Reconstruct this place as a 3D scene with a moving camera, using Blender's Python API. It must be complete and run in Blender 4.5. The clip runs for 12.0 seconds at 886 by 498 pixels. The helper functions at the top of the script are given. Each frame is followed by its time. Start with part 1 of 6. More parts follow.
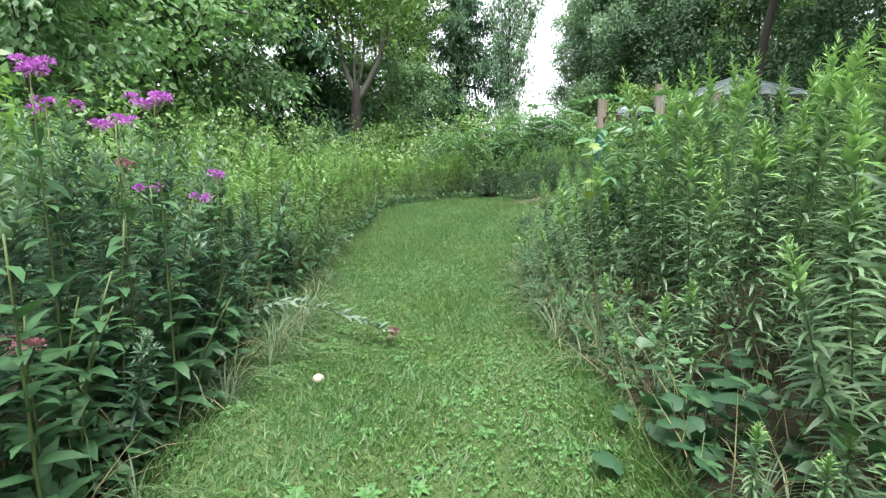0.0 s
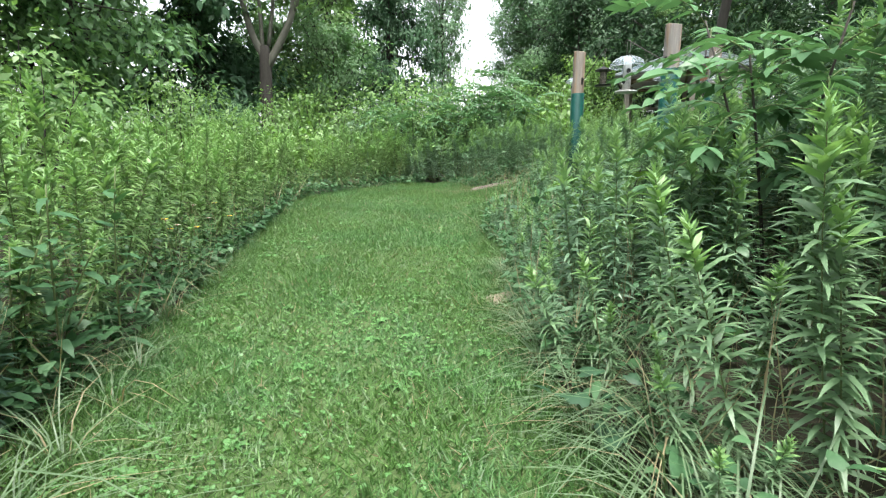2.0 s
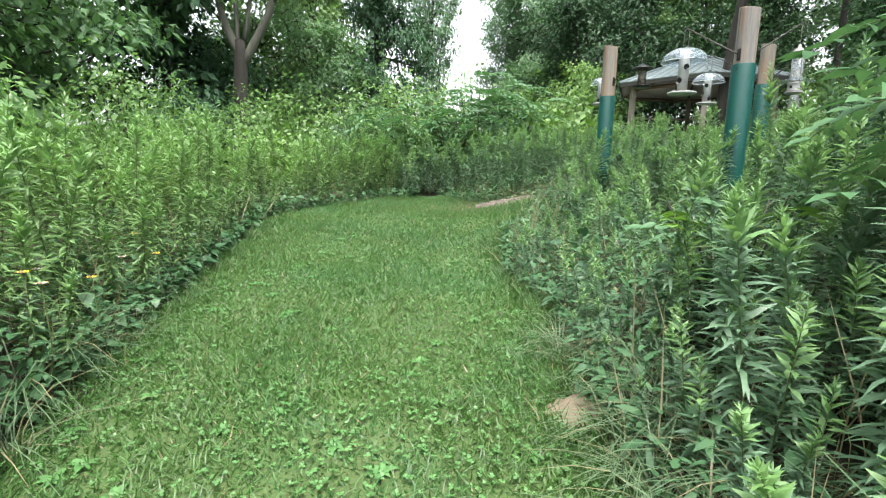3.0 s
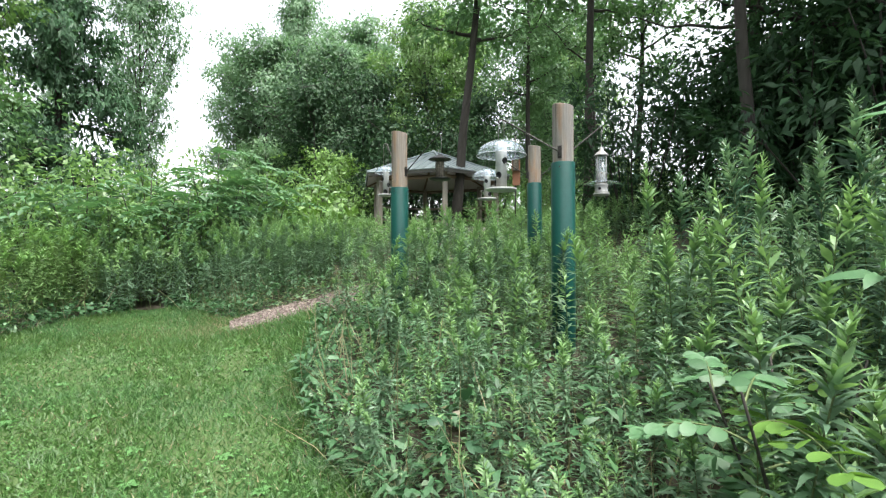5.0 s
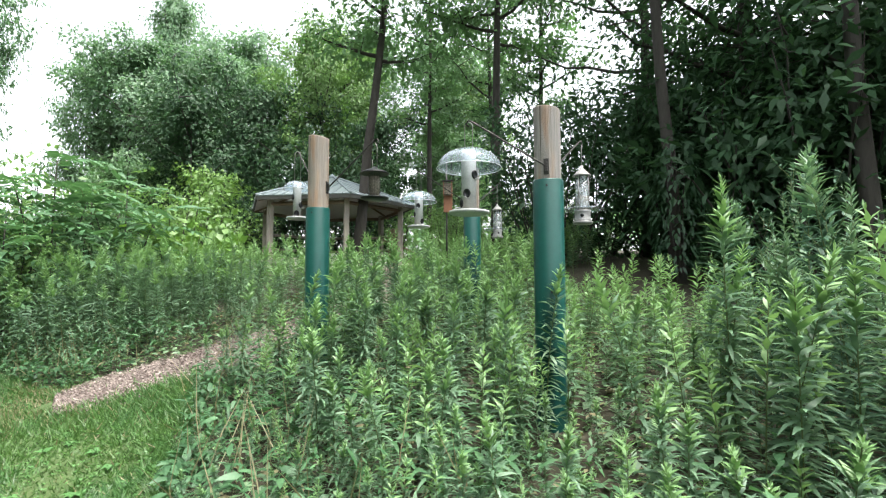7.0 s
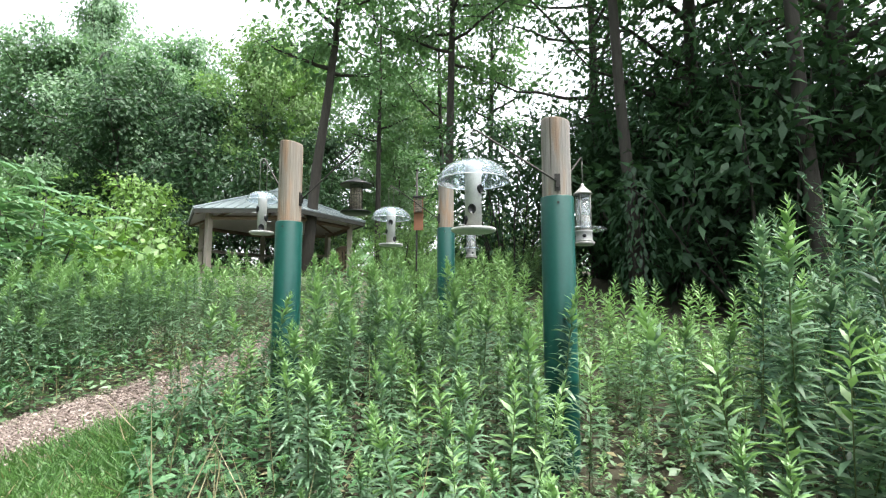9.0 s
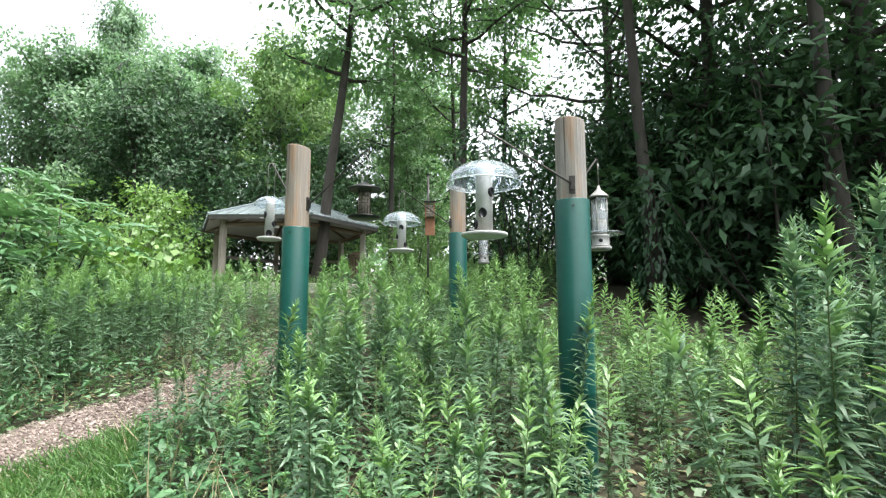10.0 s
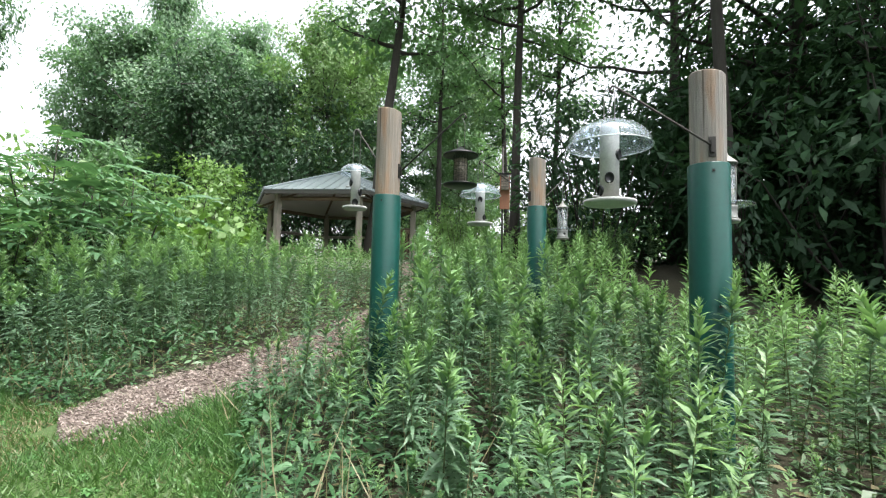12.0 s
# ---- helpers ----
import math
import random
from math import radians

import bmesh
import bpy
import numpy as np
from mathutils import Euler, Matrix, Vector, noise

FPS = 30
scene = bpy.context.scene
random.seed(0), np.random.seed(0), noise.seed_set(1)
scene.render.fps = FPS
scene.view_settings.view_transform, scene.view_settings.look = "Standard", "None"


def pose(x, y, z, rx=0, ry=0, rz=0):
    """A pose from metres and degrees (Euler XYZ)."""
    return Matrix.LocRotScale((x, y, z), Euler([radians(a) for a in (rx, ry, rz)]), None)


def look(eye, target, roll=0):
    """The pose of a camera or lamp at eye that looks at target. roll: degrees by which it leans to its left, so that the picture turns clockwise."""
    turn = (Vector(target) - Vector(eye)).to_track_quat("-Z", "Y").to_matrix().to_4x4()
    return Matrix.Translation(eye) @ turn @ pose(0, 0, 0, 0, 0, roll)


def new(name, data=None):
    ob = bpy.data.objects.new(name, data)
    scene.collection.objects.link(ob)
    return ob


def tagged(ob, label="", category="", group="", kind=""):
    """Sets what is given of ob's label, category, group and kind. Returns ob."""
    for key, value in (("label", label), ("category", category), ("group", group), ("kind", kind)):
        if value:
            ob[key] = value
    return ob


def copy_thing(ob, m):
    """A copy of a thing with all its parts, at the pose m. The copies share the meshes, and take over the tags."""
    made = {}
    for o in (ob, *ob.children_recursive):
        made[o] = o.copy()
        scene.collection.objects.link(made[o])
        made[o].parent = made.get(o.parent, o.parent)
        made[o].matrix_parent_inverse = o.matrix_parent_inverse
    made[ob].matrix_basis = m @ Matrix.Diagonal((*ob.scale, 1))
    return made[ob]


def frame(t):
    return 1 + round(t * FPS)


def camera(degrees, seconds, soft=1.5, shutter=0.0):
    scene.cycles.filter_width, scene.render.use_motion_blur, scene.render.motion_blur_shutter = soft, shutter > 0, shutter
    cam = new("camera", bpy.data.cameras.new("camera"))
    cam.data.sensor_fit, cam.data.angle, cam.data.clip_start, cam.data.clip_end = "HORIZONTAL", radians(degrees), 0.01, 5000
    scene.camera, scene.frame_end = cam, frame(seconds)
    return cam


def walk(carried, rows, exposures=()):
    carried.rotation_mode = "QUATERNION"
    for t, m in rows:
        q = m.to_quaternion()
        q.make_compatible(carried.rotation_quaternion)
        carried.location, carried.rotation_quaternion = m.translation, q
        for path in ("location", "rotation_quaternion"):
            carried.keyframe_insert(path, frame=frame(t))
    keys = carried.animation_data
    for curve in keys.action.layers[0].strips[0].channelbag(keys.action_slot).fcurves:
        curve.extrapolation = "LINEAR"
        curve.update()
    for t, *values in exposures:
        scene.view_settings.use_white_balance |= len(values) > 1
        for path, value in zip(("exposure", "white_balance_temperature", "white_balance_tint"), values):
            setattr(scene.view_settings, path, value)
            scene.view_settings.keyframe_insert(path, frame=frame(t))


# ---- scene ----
cam = camera(84.7, 12.0, soft=1.25)
PATH = [
    (0, (0.012, 0.173, 1.31), (-0.205, 2.137, 1.004), 0.5),
    (0.5, (-0.075, 0.788, 1.309), (-0.175, 2.757, 0.975), -0.1),
    (1, (-0.205, 1.359, 1.295), (-0.218, 3.326, 0.936), -0.1),
    (1.5, (-0.194, 1.963, 1.268), (-0.155, 3.929, 0.904), -0.2),
    (2, (-0.24, 2.553, 1.237), (-0.193, 4.518, 0.868), 0.0),
    (2.5, (-0.33, 3.203, 1.215), (-0.291, 5.169, 0.849), 0.2),
    (2.7, (-0.369, 3.487, 1.242), (-0.318, 5.454, 0.881), 0.5),
    (4.3, (-0.696, 5.085, 1.45), (0.115, 6.911, 1.348), -0.0),
    (4.5, (-0.653, 5.22, 1.475), (0.274, 6.992, 1.415), -0.2),
    (5, (-0.579, 5.512, 1.517), (0.537, 7.171, 1.519), -0.2),
    (5.5, (-0.398, 5.859, 1.541), (0.837, 7.431, 1.583), -0.3),
    (6, (-0.331, 6.179, 1.546), (0.995, 7.675, 1.617), -0.2),
    (6.5, (-0.332, 6.445, 1.578), (1.07, 7.868, 1.682), -0.2),
    (7, (-0.253, 6.663, 1.591), (1.208, 8.022, 1.719), -0.2),
    (9, (-0.241, 7.159, 1.624), (1.373, 8.321, 1.83), 0.0),
    (9.5, (-0.165, 7.179, 1.634), (1.445, 8.345, 1.858), 0.1),
    (10, (-0.138, 7.202, 1.639), (1.44, 8.41, 1.866), -0.0),
    (10.5, (-0.134, 7.248, 1.634), (1.393, 8.521, 1.852), 0.2),
    (11, (-0.125, 7.299, 1.612), (1.371, 8.611, 1.811), 0.6),
    (11.5, (-0.135, 7.405, 1.59), (1.363, 8.72, 1.757), 0.9),
    (12, (-0.239, 7.653, 1.598), (1.25, 8.981, 1.739), 1.3),
]
walk(cam, [(t, look(eye, target, roll)) for t, eye, target, roll in PATH], exposures=[(0.0, 1.94), (2.5, 2.04), (4.5, 2.02), (5.5, 1.88), (7.0, 2.08), (9.0, 2.26), (10.5, 2.2), (12.0, 1.95)])

# world and light: bright overcast sky, soft high sun from behind the start
SUN_EL, SUN_AZ = 72.0, 172.0
world = bpy.data.worlds.new("sky")
scene.world = world
world.use_nodes = True
wn = world.node_tree
wn.nodes.clear()
sky = wn.nodes.new("ShaderNodeTexSky")
sky.sky_type = "NISHITA"
sky.sun_disc = False
sky.sun_elevation = radians(SUN_EL)
sky.sun_rotation = radians(SUN_AZ)
sky.air_density, sky.dust_density, sky.ozone_density = 1.0, 4.0, 1.0
veil = wn.nodes.new("ShaderNodeHueSaturation")
veil.inputs["Saturation"].default_value = 0.25
veil.inputs["Value"].default_value = 1.0
bg = wn.nodes.new("ShaderNodeBackground")
bg.inputs["Strength"].default_value = 0.15
wout = wn.nodes.new("ShaderNodeOutputWorld")
wn.links.new(sky.outputs["Color"], veil.inputs["Color"])
wn.links.new(veil.outputs["Color"], bg.inputs["Color"])
wn.links.new(bg.outputs["Background"], wout.inputs["Surface"])
sun_data = bpy.data.lights.new("sun", "SUN")
sun_data.energy, sun_data.angle, sun_data.color = 1.9, radians(30), (1.0, 0.96, 0.9)
sun = new("sun", sun_data)
az, el = radians(SUN_AZ), radians(SUN_EL)
sun.matrix_world = look((0, 0, 30), (-math.sin(az) * math.cos(el), -math.cos(az) * math.cos(el), 30 - math.sin(el)))


# ---------------------------------------------------------------- materials
def node_material(name):
    mat = bpy.data.materials.new(name)
    mat.use_nodes = True
    nt = mat.node_tree
    nt.nodes.clear()
    out = nt.nodes.new("ShaderNodeOutputMaterial")
    return mat, nt, out


def ramp(nt, fac, stops):
    r = nt.nodes.new("ShaderNodeValToRGB")
    el = r.color_ramp.elements
    while len(el) < len(stops):
        el.new(0.5)
    for e, (p, c) in zip(el, stops):
        e.position, e.color = p, (*c, 1)
    nt.links.new(fac, r.inputs["Fac"])
    return r.outputs["Color"]


def noise_tex(nt, scale, detail=4, rough=0.6, stretch=None):
    n = nt.nodes.new("ShaderNodeTexNoise")
    n.inputs["Scale"].default_value = scale
    n.inputs["Detail"].default_value = detail
    n.inputs["Roughness"].default_value = rough
    tc = nt.nodes.new("ShaderNodeTexCoord")
    if stretch:
        mp = nt.nodes.new("ShaderNodeMapping")
        mp.inputs["Scale"].default_value = stretch
        nt.links.new(tc.outputs["Object"], mp.inputs["Vector"])
        nt.links.new(mp.outputs["Vector"], n.inputs["Vector"])
    else:
        nt.links.new(tc.outputs["Object"], n.inputs["Vector"])
    return n.outputs["Fac"]


def mixed(nt, fac, a, b, mode="MIX"):
    m = nt.nodes.new("ShaderNodeMix")
    m.data_type, m.blend_type = "RGBA", mode
    for src, k in ((fac, 0), (a, 6), (b, 7)):
        if isinstance(src, tuple):
            m.inputs[k].default_value = (*src, 1)
        elif isinstance(src, float):
            m.inputs[k].default_value = src
        else:
            nt.links.new(src, m.inputs[k])
    return m.outputs[2]


def leaf_material(name, dark, mid, light, translucent=0.35, rough=0.5, gloss=0.06, patch=0.6, tones=None):
    """Leaves: each one takes its own green; light shines through the blade."""
    mat, nt, out = node_material(name)
    geo = nt.nodes.new("ShaderNodeNewGeometry")
    if dark[1] > 1.35 * dark[0]:
        dark, mid, light = (tuple(f * c for f, c in zip((0.8, 0.98, 1.08), k)) for k in (dark, mid, light))
    col = ramp(nt, geo.outputs["Random Per Island"], [(0.0, dark), (0.5, mid), (1.0, light)])
    big = noise_tex(nt, patch, 2)
    col = mixed(nt, 0.2 if tones else 0.5, col, ramp(nt, big, [(0.3, tuple(0.72 * c for c in mid)), (0.7, light)]))
    if tones:
        col = mixed(nt, 0.35, col, ramp(nt, noise_tex(nt, patch * 0.8, 4, 0.6), [(0.36, tones[0]), (0.5, mid), (0.62, tones[1])]))
    fine = noise_tex(nt, 60, 2)
    col = mixed(nt, 0.25, col, ramp(nt, fine, [(0.3, dark), (0.75, light)]))
    dif = nt.nodes.new("ShaderNodeBsdfDiffuse")
    tra = nt.nodes.new("ShaderNodeBsdfTranslucent")
    glo = nt.nodes.new("ShaderNodeBsdfGlossy")
    glo.inputs["Roughness"].default_value = rough
    warm = mixed(nt, 1.0, col, (1.0, 1.0, 0.7), "MULTIPLY")
    nt.links.new(col, dif.inputs["Color"])
    nt.links.new(warm, tra.inputs["Color"])
    m1 = nt.nodes.new("ShaderNodeMixShader")
    m1.inputs["Fac"].default_value = translucent
    m2 = nt.nodes.new("ShaderNodeMixShader")
    m2.inputs["Fac"].default_value = 0.7 * gloss
    nt.links.new(dif.outputs[0], m1.inputs[1])
    nt.links.new(tra.outputs[0], m1.inputs[2])
    nt.links.new(m1.outputs[0], m2.inputs[1])
    nt.links.new(glo.outputs[0], m2.inputs[2])
    nt.links.new(m2.outputs[0], out.inputs["Surface"])
    return mat


def surface(name, stops, scale=8, rough=0.7, metal=0.0, bump=0.2, fine=60, stretch=None, spec=0.4, coarse_mix=0.5):
    """A solid surface: two scales of colour and a bump."""
    mat, nt, out = node_material(name)
    p = nt.nodes.new("ShaderNodeBsdfPrincipled")
    a = noise_tex(nt, scale, 5, 0.6, stretch)
    b = noise_tex(nt, fine, 4, 0.65, stretch)
    stops = [(q, tuple(0.8 * c for c in k)) for q, k in stops]
    col = mixed(nt, coarse_mix, ramp(nt, a, stops), ramp(nt, b, stops))
    nt.links.new(col, p.inputs["Base Color"])
    p.inputs["Roughness"].default_value = rough
    p.inputs["Metallic"].default_value = metal
    p.inputs["Specular IOR Level"].default_value = spec
    if bump:
        bp = nt.nodes.new("ShaderNodeBump")
        bp.inputs["Strength"].default_value = bump
        bp.inputs["Distance"].default_value = 0.01
        nt.links.new(b, bp.inputs["Height"])
        nt.links.new(bp.outputs["Normal"], p.inputs["Normal"])
    nt.links.new(p.outputs[0], out.inputs["Surface"])
    return mat


def clear_plastic(name, tint=(0.9, 0.95, 1.0), rough=0.05, clear=0.72):
    """Thin clear plastic: mostly see-through, with a glossy skin."""
    mat, nt, out = node_material(name)
    tr = nt.nodes.new("ShaderNodeBsdfTransparent")
    tr.inputs["Color"].default_value = (*tint, 1)
    gl = nt.nodes.new("ShaderNodeBsdfGlossy")
    gl.inputs["Roughness"].default_value = rough
    df = nt.nodes.new("ShaderNodeBsdfDiffuse")
    df.inputs["Color"].default_value = (0.55, 0.62, 0.66, 1)
    lw = nt.nodes.new("ShaderNodeLayerWeight")
    lw.inputs["Blend"].default_value = 0.5
    rim = ramp(nt, lw.outputs["Facing"], [(0.35, (0.02, 0.02, 0.02)), (0.75, (0.2, 0.2, 0.2)), (1.0, (0.85, 0.85, 0.85))])
    m0 = nt.nodes.new("ShaderNodeMixShader")
    scratch = noise_tex(nt, 25, 4)
    nt.links.new(ramp(nt, scratch, [(0.35, (max(0.0, 0.9 - clear),) * 3), (0.8, (1.1 - clear,) * 3)]), m0.inputs["Fac"])
    nt.links.new(tr.outputs[0], m0.inputs[1])
    nt.links.new(df.outputs[0], m0.inputs[2])
    m1 = nt.nodes.new("ShaderNodeMixShader")
    nt.links.new(rim, m1.inputs["Fac"])
    nt.links.new(m0.outputs[0], m1.inputs[1])
    nt.links.new(gl.outputs[0], m1.inputs[2])
    nt.links.new(m1.outputs[0], out.inputs["Surface"])
    return mat


M_GOLD = leaf_material("goldenrod_leaf", (0.078, 0.14, 0.062), (0.148, 0.228, 0.10), (0.245, 0.33, 0.15), 0.36, gloss=0.08)
M_GOLD_FINE = leaf_material("fine_goldenrod_leaf", (0.068, 0.124, 0.068), (0.132, 0.208, 0.11), (0.215, 0.30, 0.155), 0.4, gloss=0.07)
M_TIP = leaf_material("young_shoot", (0.13, 0.23, 0.06), (0.19, 0.305, 0.085), (0.26, 0.38, 0.12))
M_TIP_FINE = leaf_material("fine_shoot", (0.13, 0.22, 0.075), (0.195, 0.30, 0.10), (0.27, 0.38, 0.14))
M_TOPPLED = leaf_material("wilting_leaf", (0.10, 0.145, 0.095), (0.155, 0.205, 0.135), (0.23, 0.275, 0.19), 0.25)
M_STEM = surface("green_stem", [(0.3, (0.07, 0.12, 0.035)), (0.7, (0.13, 0.16, 0.06))], 10, 0.6, bump=0.1)
M_DRY = surface("dry_stem", [(0.3, (0.16, 0.12, 0.07)), (0.7, (0.30, 0.25, 0.15))], 12, 0.8, bump=0.1)
M_IRON = leaf_material("broad_leaf", (0.034, 0.082, 0.034), (0.062, 0.13, 0.052), (0.10, 0.185, 0.07), gloss=0.04)
M_FROND = leaf_material("frond_leaf", (0.055, 0.12, 0.05), (0.095, 0.188, 0.074), (0.155, 0.262, 0.10))
M_VINE = leaf_material("vine_leaf", (0.10, 0.185, 0.03), (0.14, 0.24, 0.038), (0.19, 0.30, 0.05))
M_YELLOWED = leaf_material("yellowed_leaf", (0.13, 0.19, 0.025), (0.18, 0.24, 0.032), (0.23, 0.29, 0.045), 0.45)
M_IVY = leaf_material("creeper_leaf", (0.02, 0.055, 0.025), (0.034, 0.085, 0.036), (0.055, 0.115, 0.045))
M_LAWN = leaf_material("lawn_grass", (0.022, 0.054, 0.012), (0.078, 0.15, 0.03), (0.16, 0.275, 0.066), patch=1.6, tones=((0.085, 0.145, 0.03), (0.06, 0.18, 0.075)))
M_CLOVER = leaf_material("clover_leaf", (0.06, 0.145, 0.036), (0.095, 0.205, 0.052), (0.15, 0.28, 0.08), patch=1.2)
M_TALL = leaf_material("tall_grass", (0.07, 0.115, 0.045), (0.115, 0.165, 0.07), (0.185, 0.225, 0.115))
M_STRAW = leaf_material("straw_grass", (0.14, 0.125, 0.065), (0.22, 0.20, 0.11), (0.33, 0.30, 0.18))
M_PURPLE = leaf_material("purple_floret", (0.22, 0.05, 0.30), (0.38, 0.09, 0.48), (0.55, 0.18, 0.62), 0.25)
M_FADED = leaf_material("faded_floret", (0.13, 0.04, 0.07), (0.22, 0.08, 0.12), (0.30, 0.14, 0.17), 0.2)
M_YELLOW = leaf_material("yellow_petal", (0.6, 0.42, 0.02), (0.7, 0.5, 0.03), (0.8, 0.6, 0.05), 0.3)
M_WHITE = surface("white_bloom", [(0.3, (0.30, 0.275, 0.21)), (0.7, (0.46, 0.43, 0.35))], 30, 0.8)
M_TREE = leaf_material("tree_leaf", (0.072, 0.148, 0.054), (0.125, 0.228, 0.082), (0.195, 0.315, 0.117), 0.5, patch=0.35)
M_MAPLE = leaf_material("maple_leaf", (0.125, 0.24, 0.075), (0.19, 0.33, 0.105), (0.28, 0.42, 0.145), 0.55, patch=0.35)
M_MEADOW = leaf_material("yellowing_goldenrod_leaf", (0.08, 0.135, 0.042), (0.145, 0.225, 0.068), (0.23, 0.32, 0.10), 0.4, gloss=0.06)
M_TREE_LIGHT = leaf_material("light_tree_leaf", (0.105, 0.19, 0.048), (0.16, 0.265, 0.066), (0.235, 0.345, 0.096), 0.48, patch=0.35)
# Darkened so it carries the wood's shade; the seed head is simply dark.
M_TREE_DARK_SHADED = leaf_material("dark_shaded_tree_leaf", (0.018, 0.042, 0.02), (0.038, 0.08, 0.034), (0.075, 0.13, 0.055), 0.35, gloss=0.03, patch=0.35)
# Half the green of M_TREE: the crowns' backlit darkness is in the colour.
M_SHADE = leaf_material("backlit_woodland_leaf", (0.03, 0.066, 0.028), (0.058, 0.115, 0.045), (0.10, 0.175, 0.07), 0.5, gloss=0.03, patch=0.35)
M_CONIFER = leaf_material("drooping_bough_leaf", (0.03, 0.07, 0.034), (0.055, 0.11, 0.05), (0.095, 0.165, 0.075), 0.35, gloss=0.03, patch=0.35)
# The wood's shade is mixed into this leaf colour; the left stand reuses it.
M_WEED_DARK_SHADED = leaf_material("dark_shaded_weed_leaf", (0.027, 0.062, 0.036), (0.05, 0.10, 0.056), (0.082, 0.145, 0.078), 0.3, gloss=0.05)
M_POPLAR = leaf_material("poplar_leaf", (0.095, 0.172, 0.08), (0.155, 0.255, 0.118), (0.235, 0.34, 0.172), 0.55, patch=0.35)
M_LIME = leaf_material("lime_leaf", (0.10, 0.18, 0.035), (0.15, 0.25, 0.045), (0.21, 0.32, 0.06))
M_BARK = surface("bark", [(0.25, (0.026, 0.024, 0.021)), (0.75, (0.078, 0.07, 0.061))], 3, 0.9, bump=0.9, fine=22, stretch=(1, 1, 0.18))
M_PALE_BARK = surface("pale_bark", [(0.25, (0.09, 0.09, 0.075)), (0.75, (0.20, 0.195, 0.165))], 2, 0.85, bump=0.5, fine=18, stretch=(1, 1, 0.3))
M_SOIL = surface("leaf_litter_soil", [(0.25, (0.022, 0.02, 0.012)), (0.75, (0.055, 0.05, 0.028))], 1.5, 0.95, bump=0.8, fine=30)
M_TURF = surface("turf_soil", [(0.2, (0.035, 0.06, 0.018)), (0.55, (0.06, 0.105, 0.03)), (0.85, (0.11, 0.13, 0.05))], 1.2, 0.95, bump=0.8, fine=45)
M_BARE = surface("bare_earth", [(0.25, (0.14, 0.11, 0.075)), (0.75, (0.27, 0.22, 0.155))], 9, 0.95, bump=0.9, fine=60)
M_CHIPBED = surface("chip_bed", [(0.25, (0.09, 0.068, 0.052)), (0.75, (0.22, 0.175, 0.145))], 5, 0.95, bump=1.0, fine=50)


def chip_material():
    mat, nt, out = node_material("wood_chip")
    p = nt.nodes.new("ShaderNodeBsdfPrincipled")
    geo = nt.nodes.new("ShaderNodeNewGeometry")
    col = ramp(nt, geo.outputs["Random Per Island"], [(0.0, (0.07, 0.05, 0.042)), (0.35, (0.15, 0.115, 0.10)), (0.7, (0.23, 0.185, 0.165)), (1.0, (0.40, 0.345, 0.31))])
    grain = noise_tex(nt, 120, 3)
    nt.links.new(mixed(nt, 1.0, mixed(nt, 0.25, col, ramp(nt, grain, [(0.3, (0.09, 0.068, 0.056)), (0.7, (0.27, 0.225, 0.20))])), (0.8, 0.8, 0.8), "MULTIPLY"), p.inputs["Base Color"])
    p.inputs["Roughness"].default_value = 0.9
    nt.links.new(p.outputs[0], out.inputs["Surface"])
    return mat


def post_wood():
    """Weathered round post: grey skin and orange heartwood, dark grain and drying cracks."""
    mat, nt, out = node_material("weathered_post_wood")
    p = nt.nodes.new("ShaderNodeBsdfPrincipled")
    skin = noise_tex(nt, 7, 3, 0.55, (1, 1, 0.22))
    grain = noise_tex(nt, 55, 5, 0.7, (1, 1, 0.045))
    crack = noise_tex(nt, 26, 3, 0.5, (1, 1, 0.03))
    base = ramp(nt, skin, [(0.40, (0.235, 0.22, 0.195)), (0.48, (0.28, 0.235, 0.19)), (0.55, (0.33, 0.19, 0.11)), (0.66, (0.27, 0.235, 0.20))])
    col = mixed(nt, 0.42, base, ramp(nt, grain, [(0.32, (0.075, 0.058, 0.045)), (0.55, (0.27, 0.22, 0.17)), (0.72, (0.44, 0.38, 0.31))]))
    col = mixed(nt, 1.0, col, ramp(nt, crack, [(0.33, (0.25, 0.22, 0.2)), (0.40, (1.0, 1.0, 1.0))]), "MULTIPLY")
    info = nt.nodes.new("ShaderNodeObjectInfo")
    col = mixed(nt, ramp(nt, info.outputs["Random"], [(0.2, (0.1, 0.1, 0.1)), (0.9, (0.6, 0.6, 0.6))]), col, mixed(nt, 1.0, col, (0.9, 1.02, 1.2), "MULTIPLY"))
    col = mixed(nt, 1.0, col, (0.8, 0.8, 0.8), "MULTIPLY")
    nt.links.new(col, p.inputs["Base Color"])
    p.inputs["Roughness"].default_value = 0.88
    bp = nt.nodes.new("ShaderNodeBump")
    bp.inputs["Strength"].default_value = 0.9
    bp.inputs["Distance"].default_value = 0.008
    nt.links.new(grain, bp.inputs["Height"])
    nt.links.new(bp.outputs["Normal"], p.inputs["Normal"])
    nt.links.new(p.outputs[0], out.inputs["Surface"])
    return mat


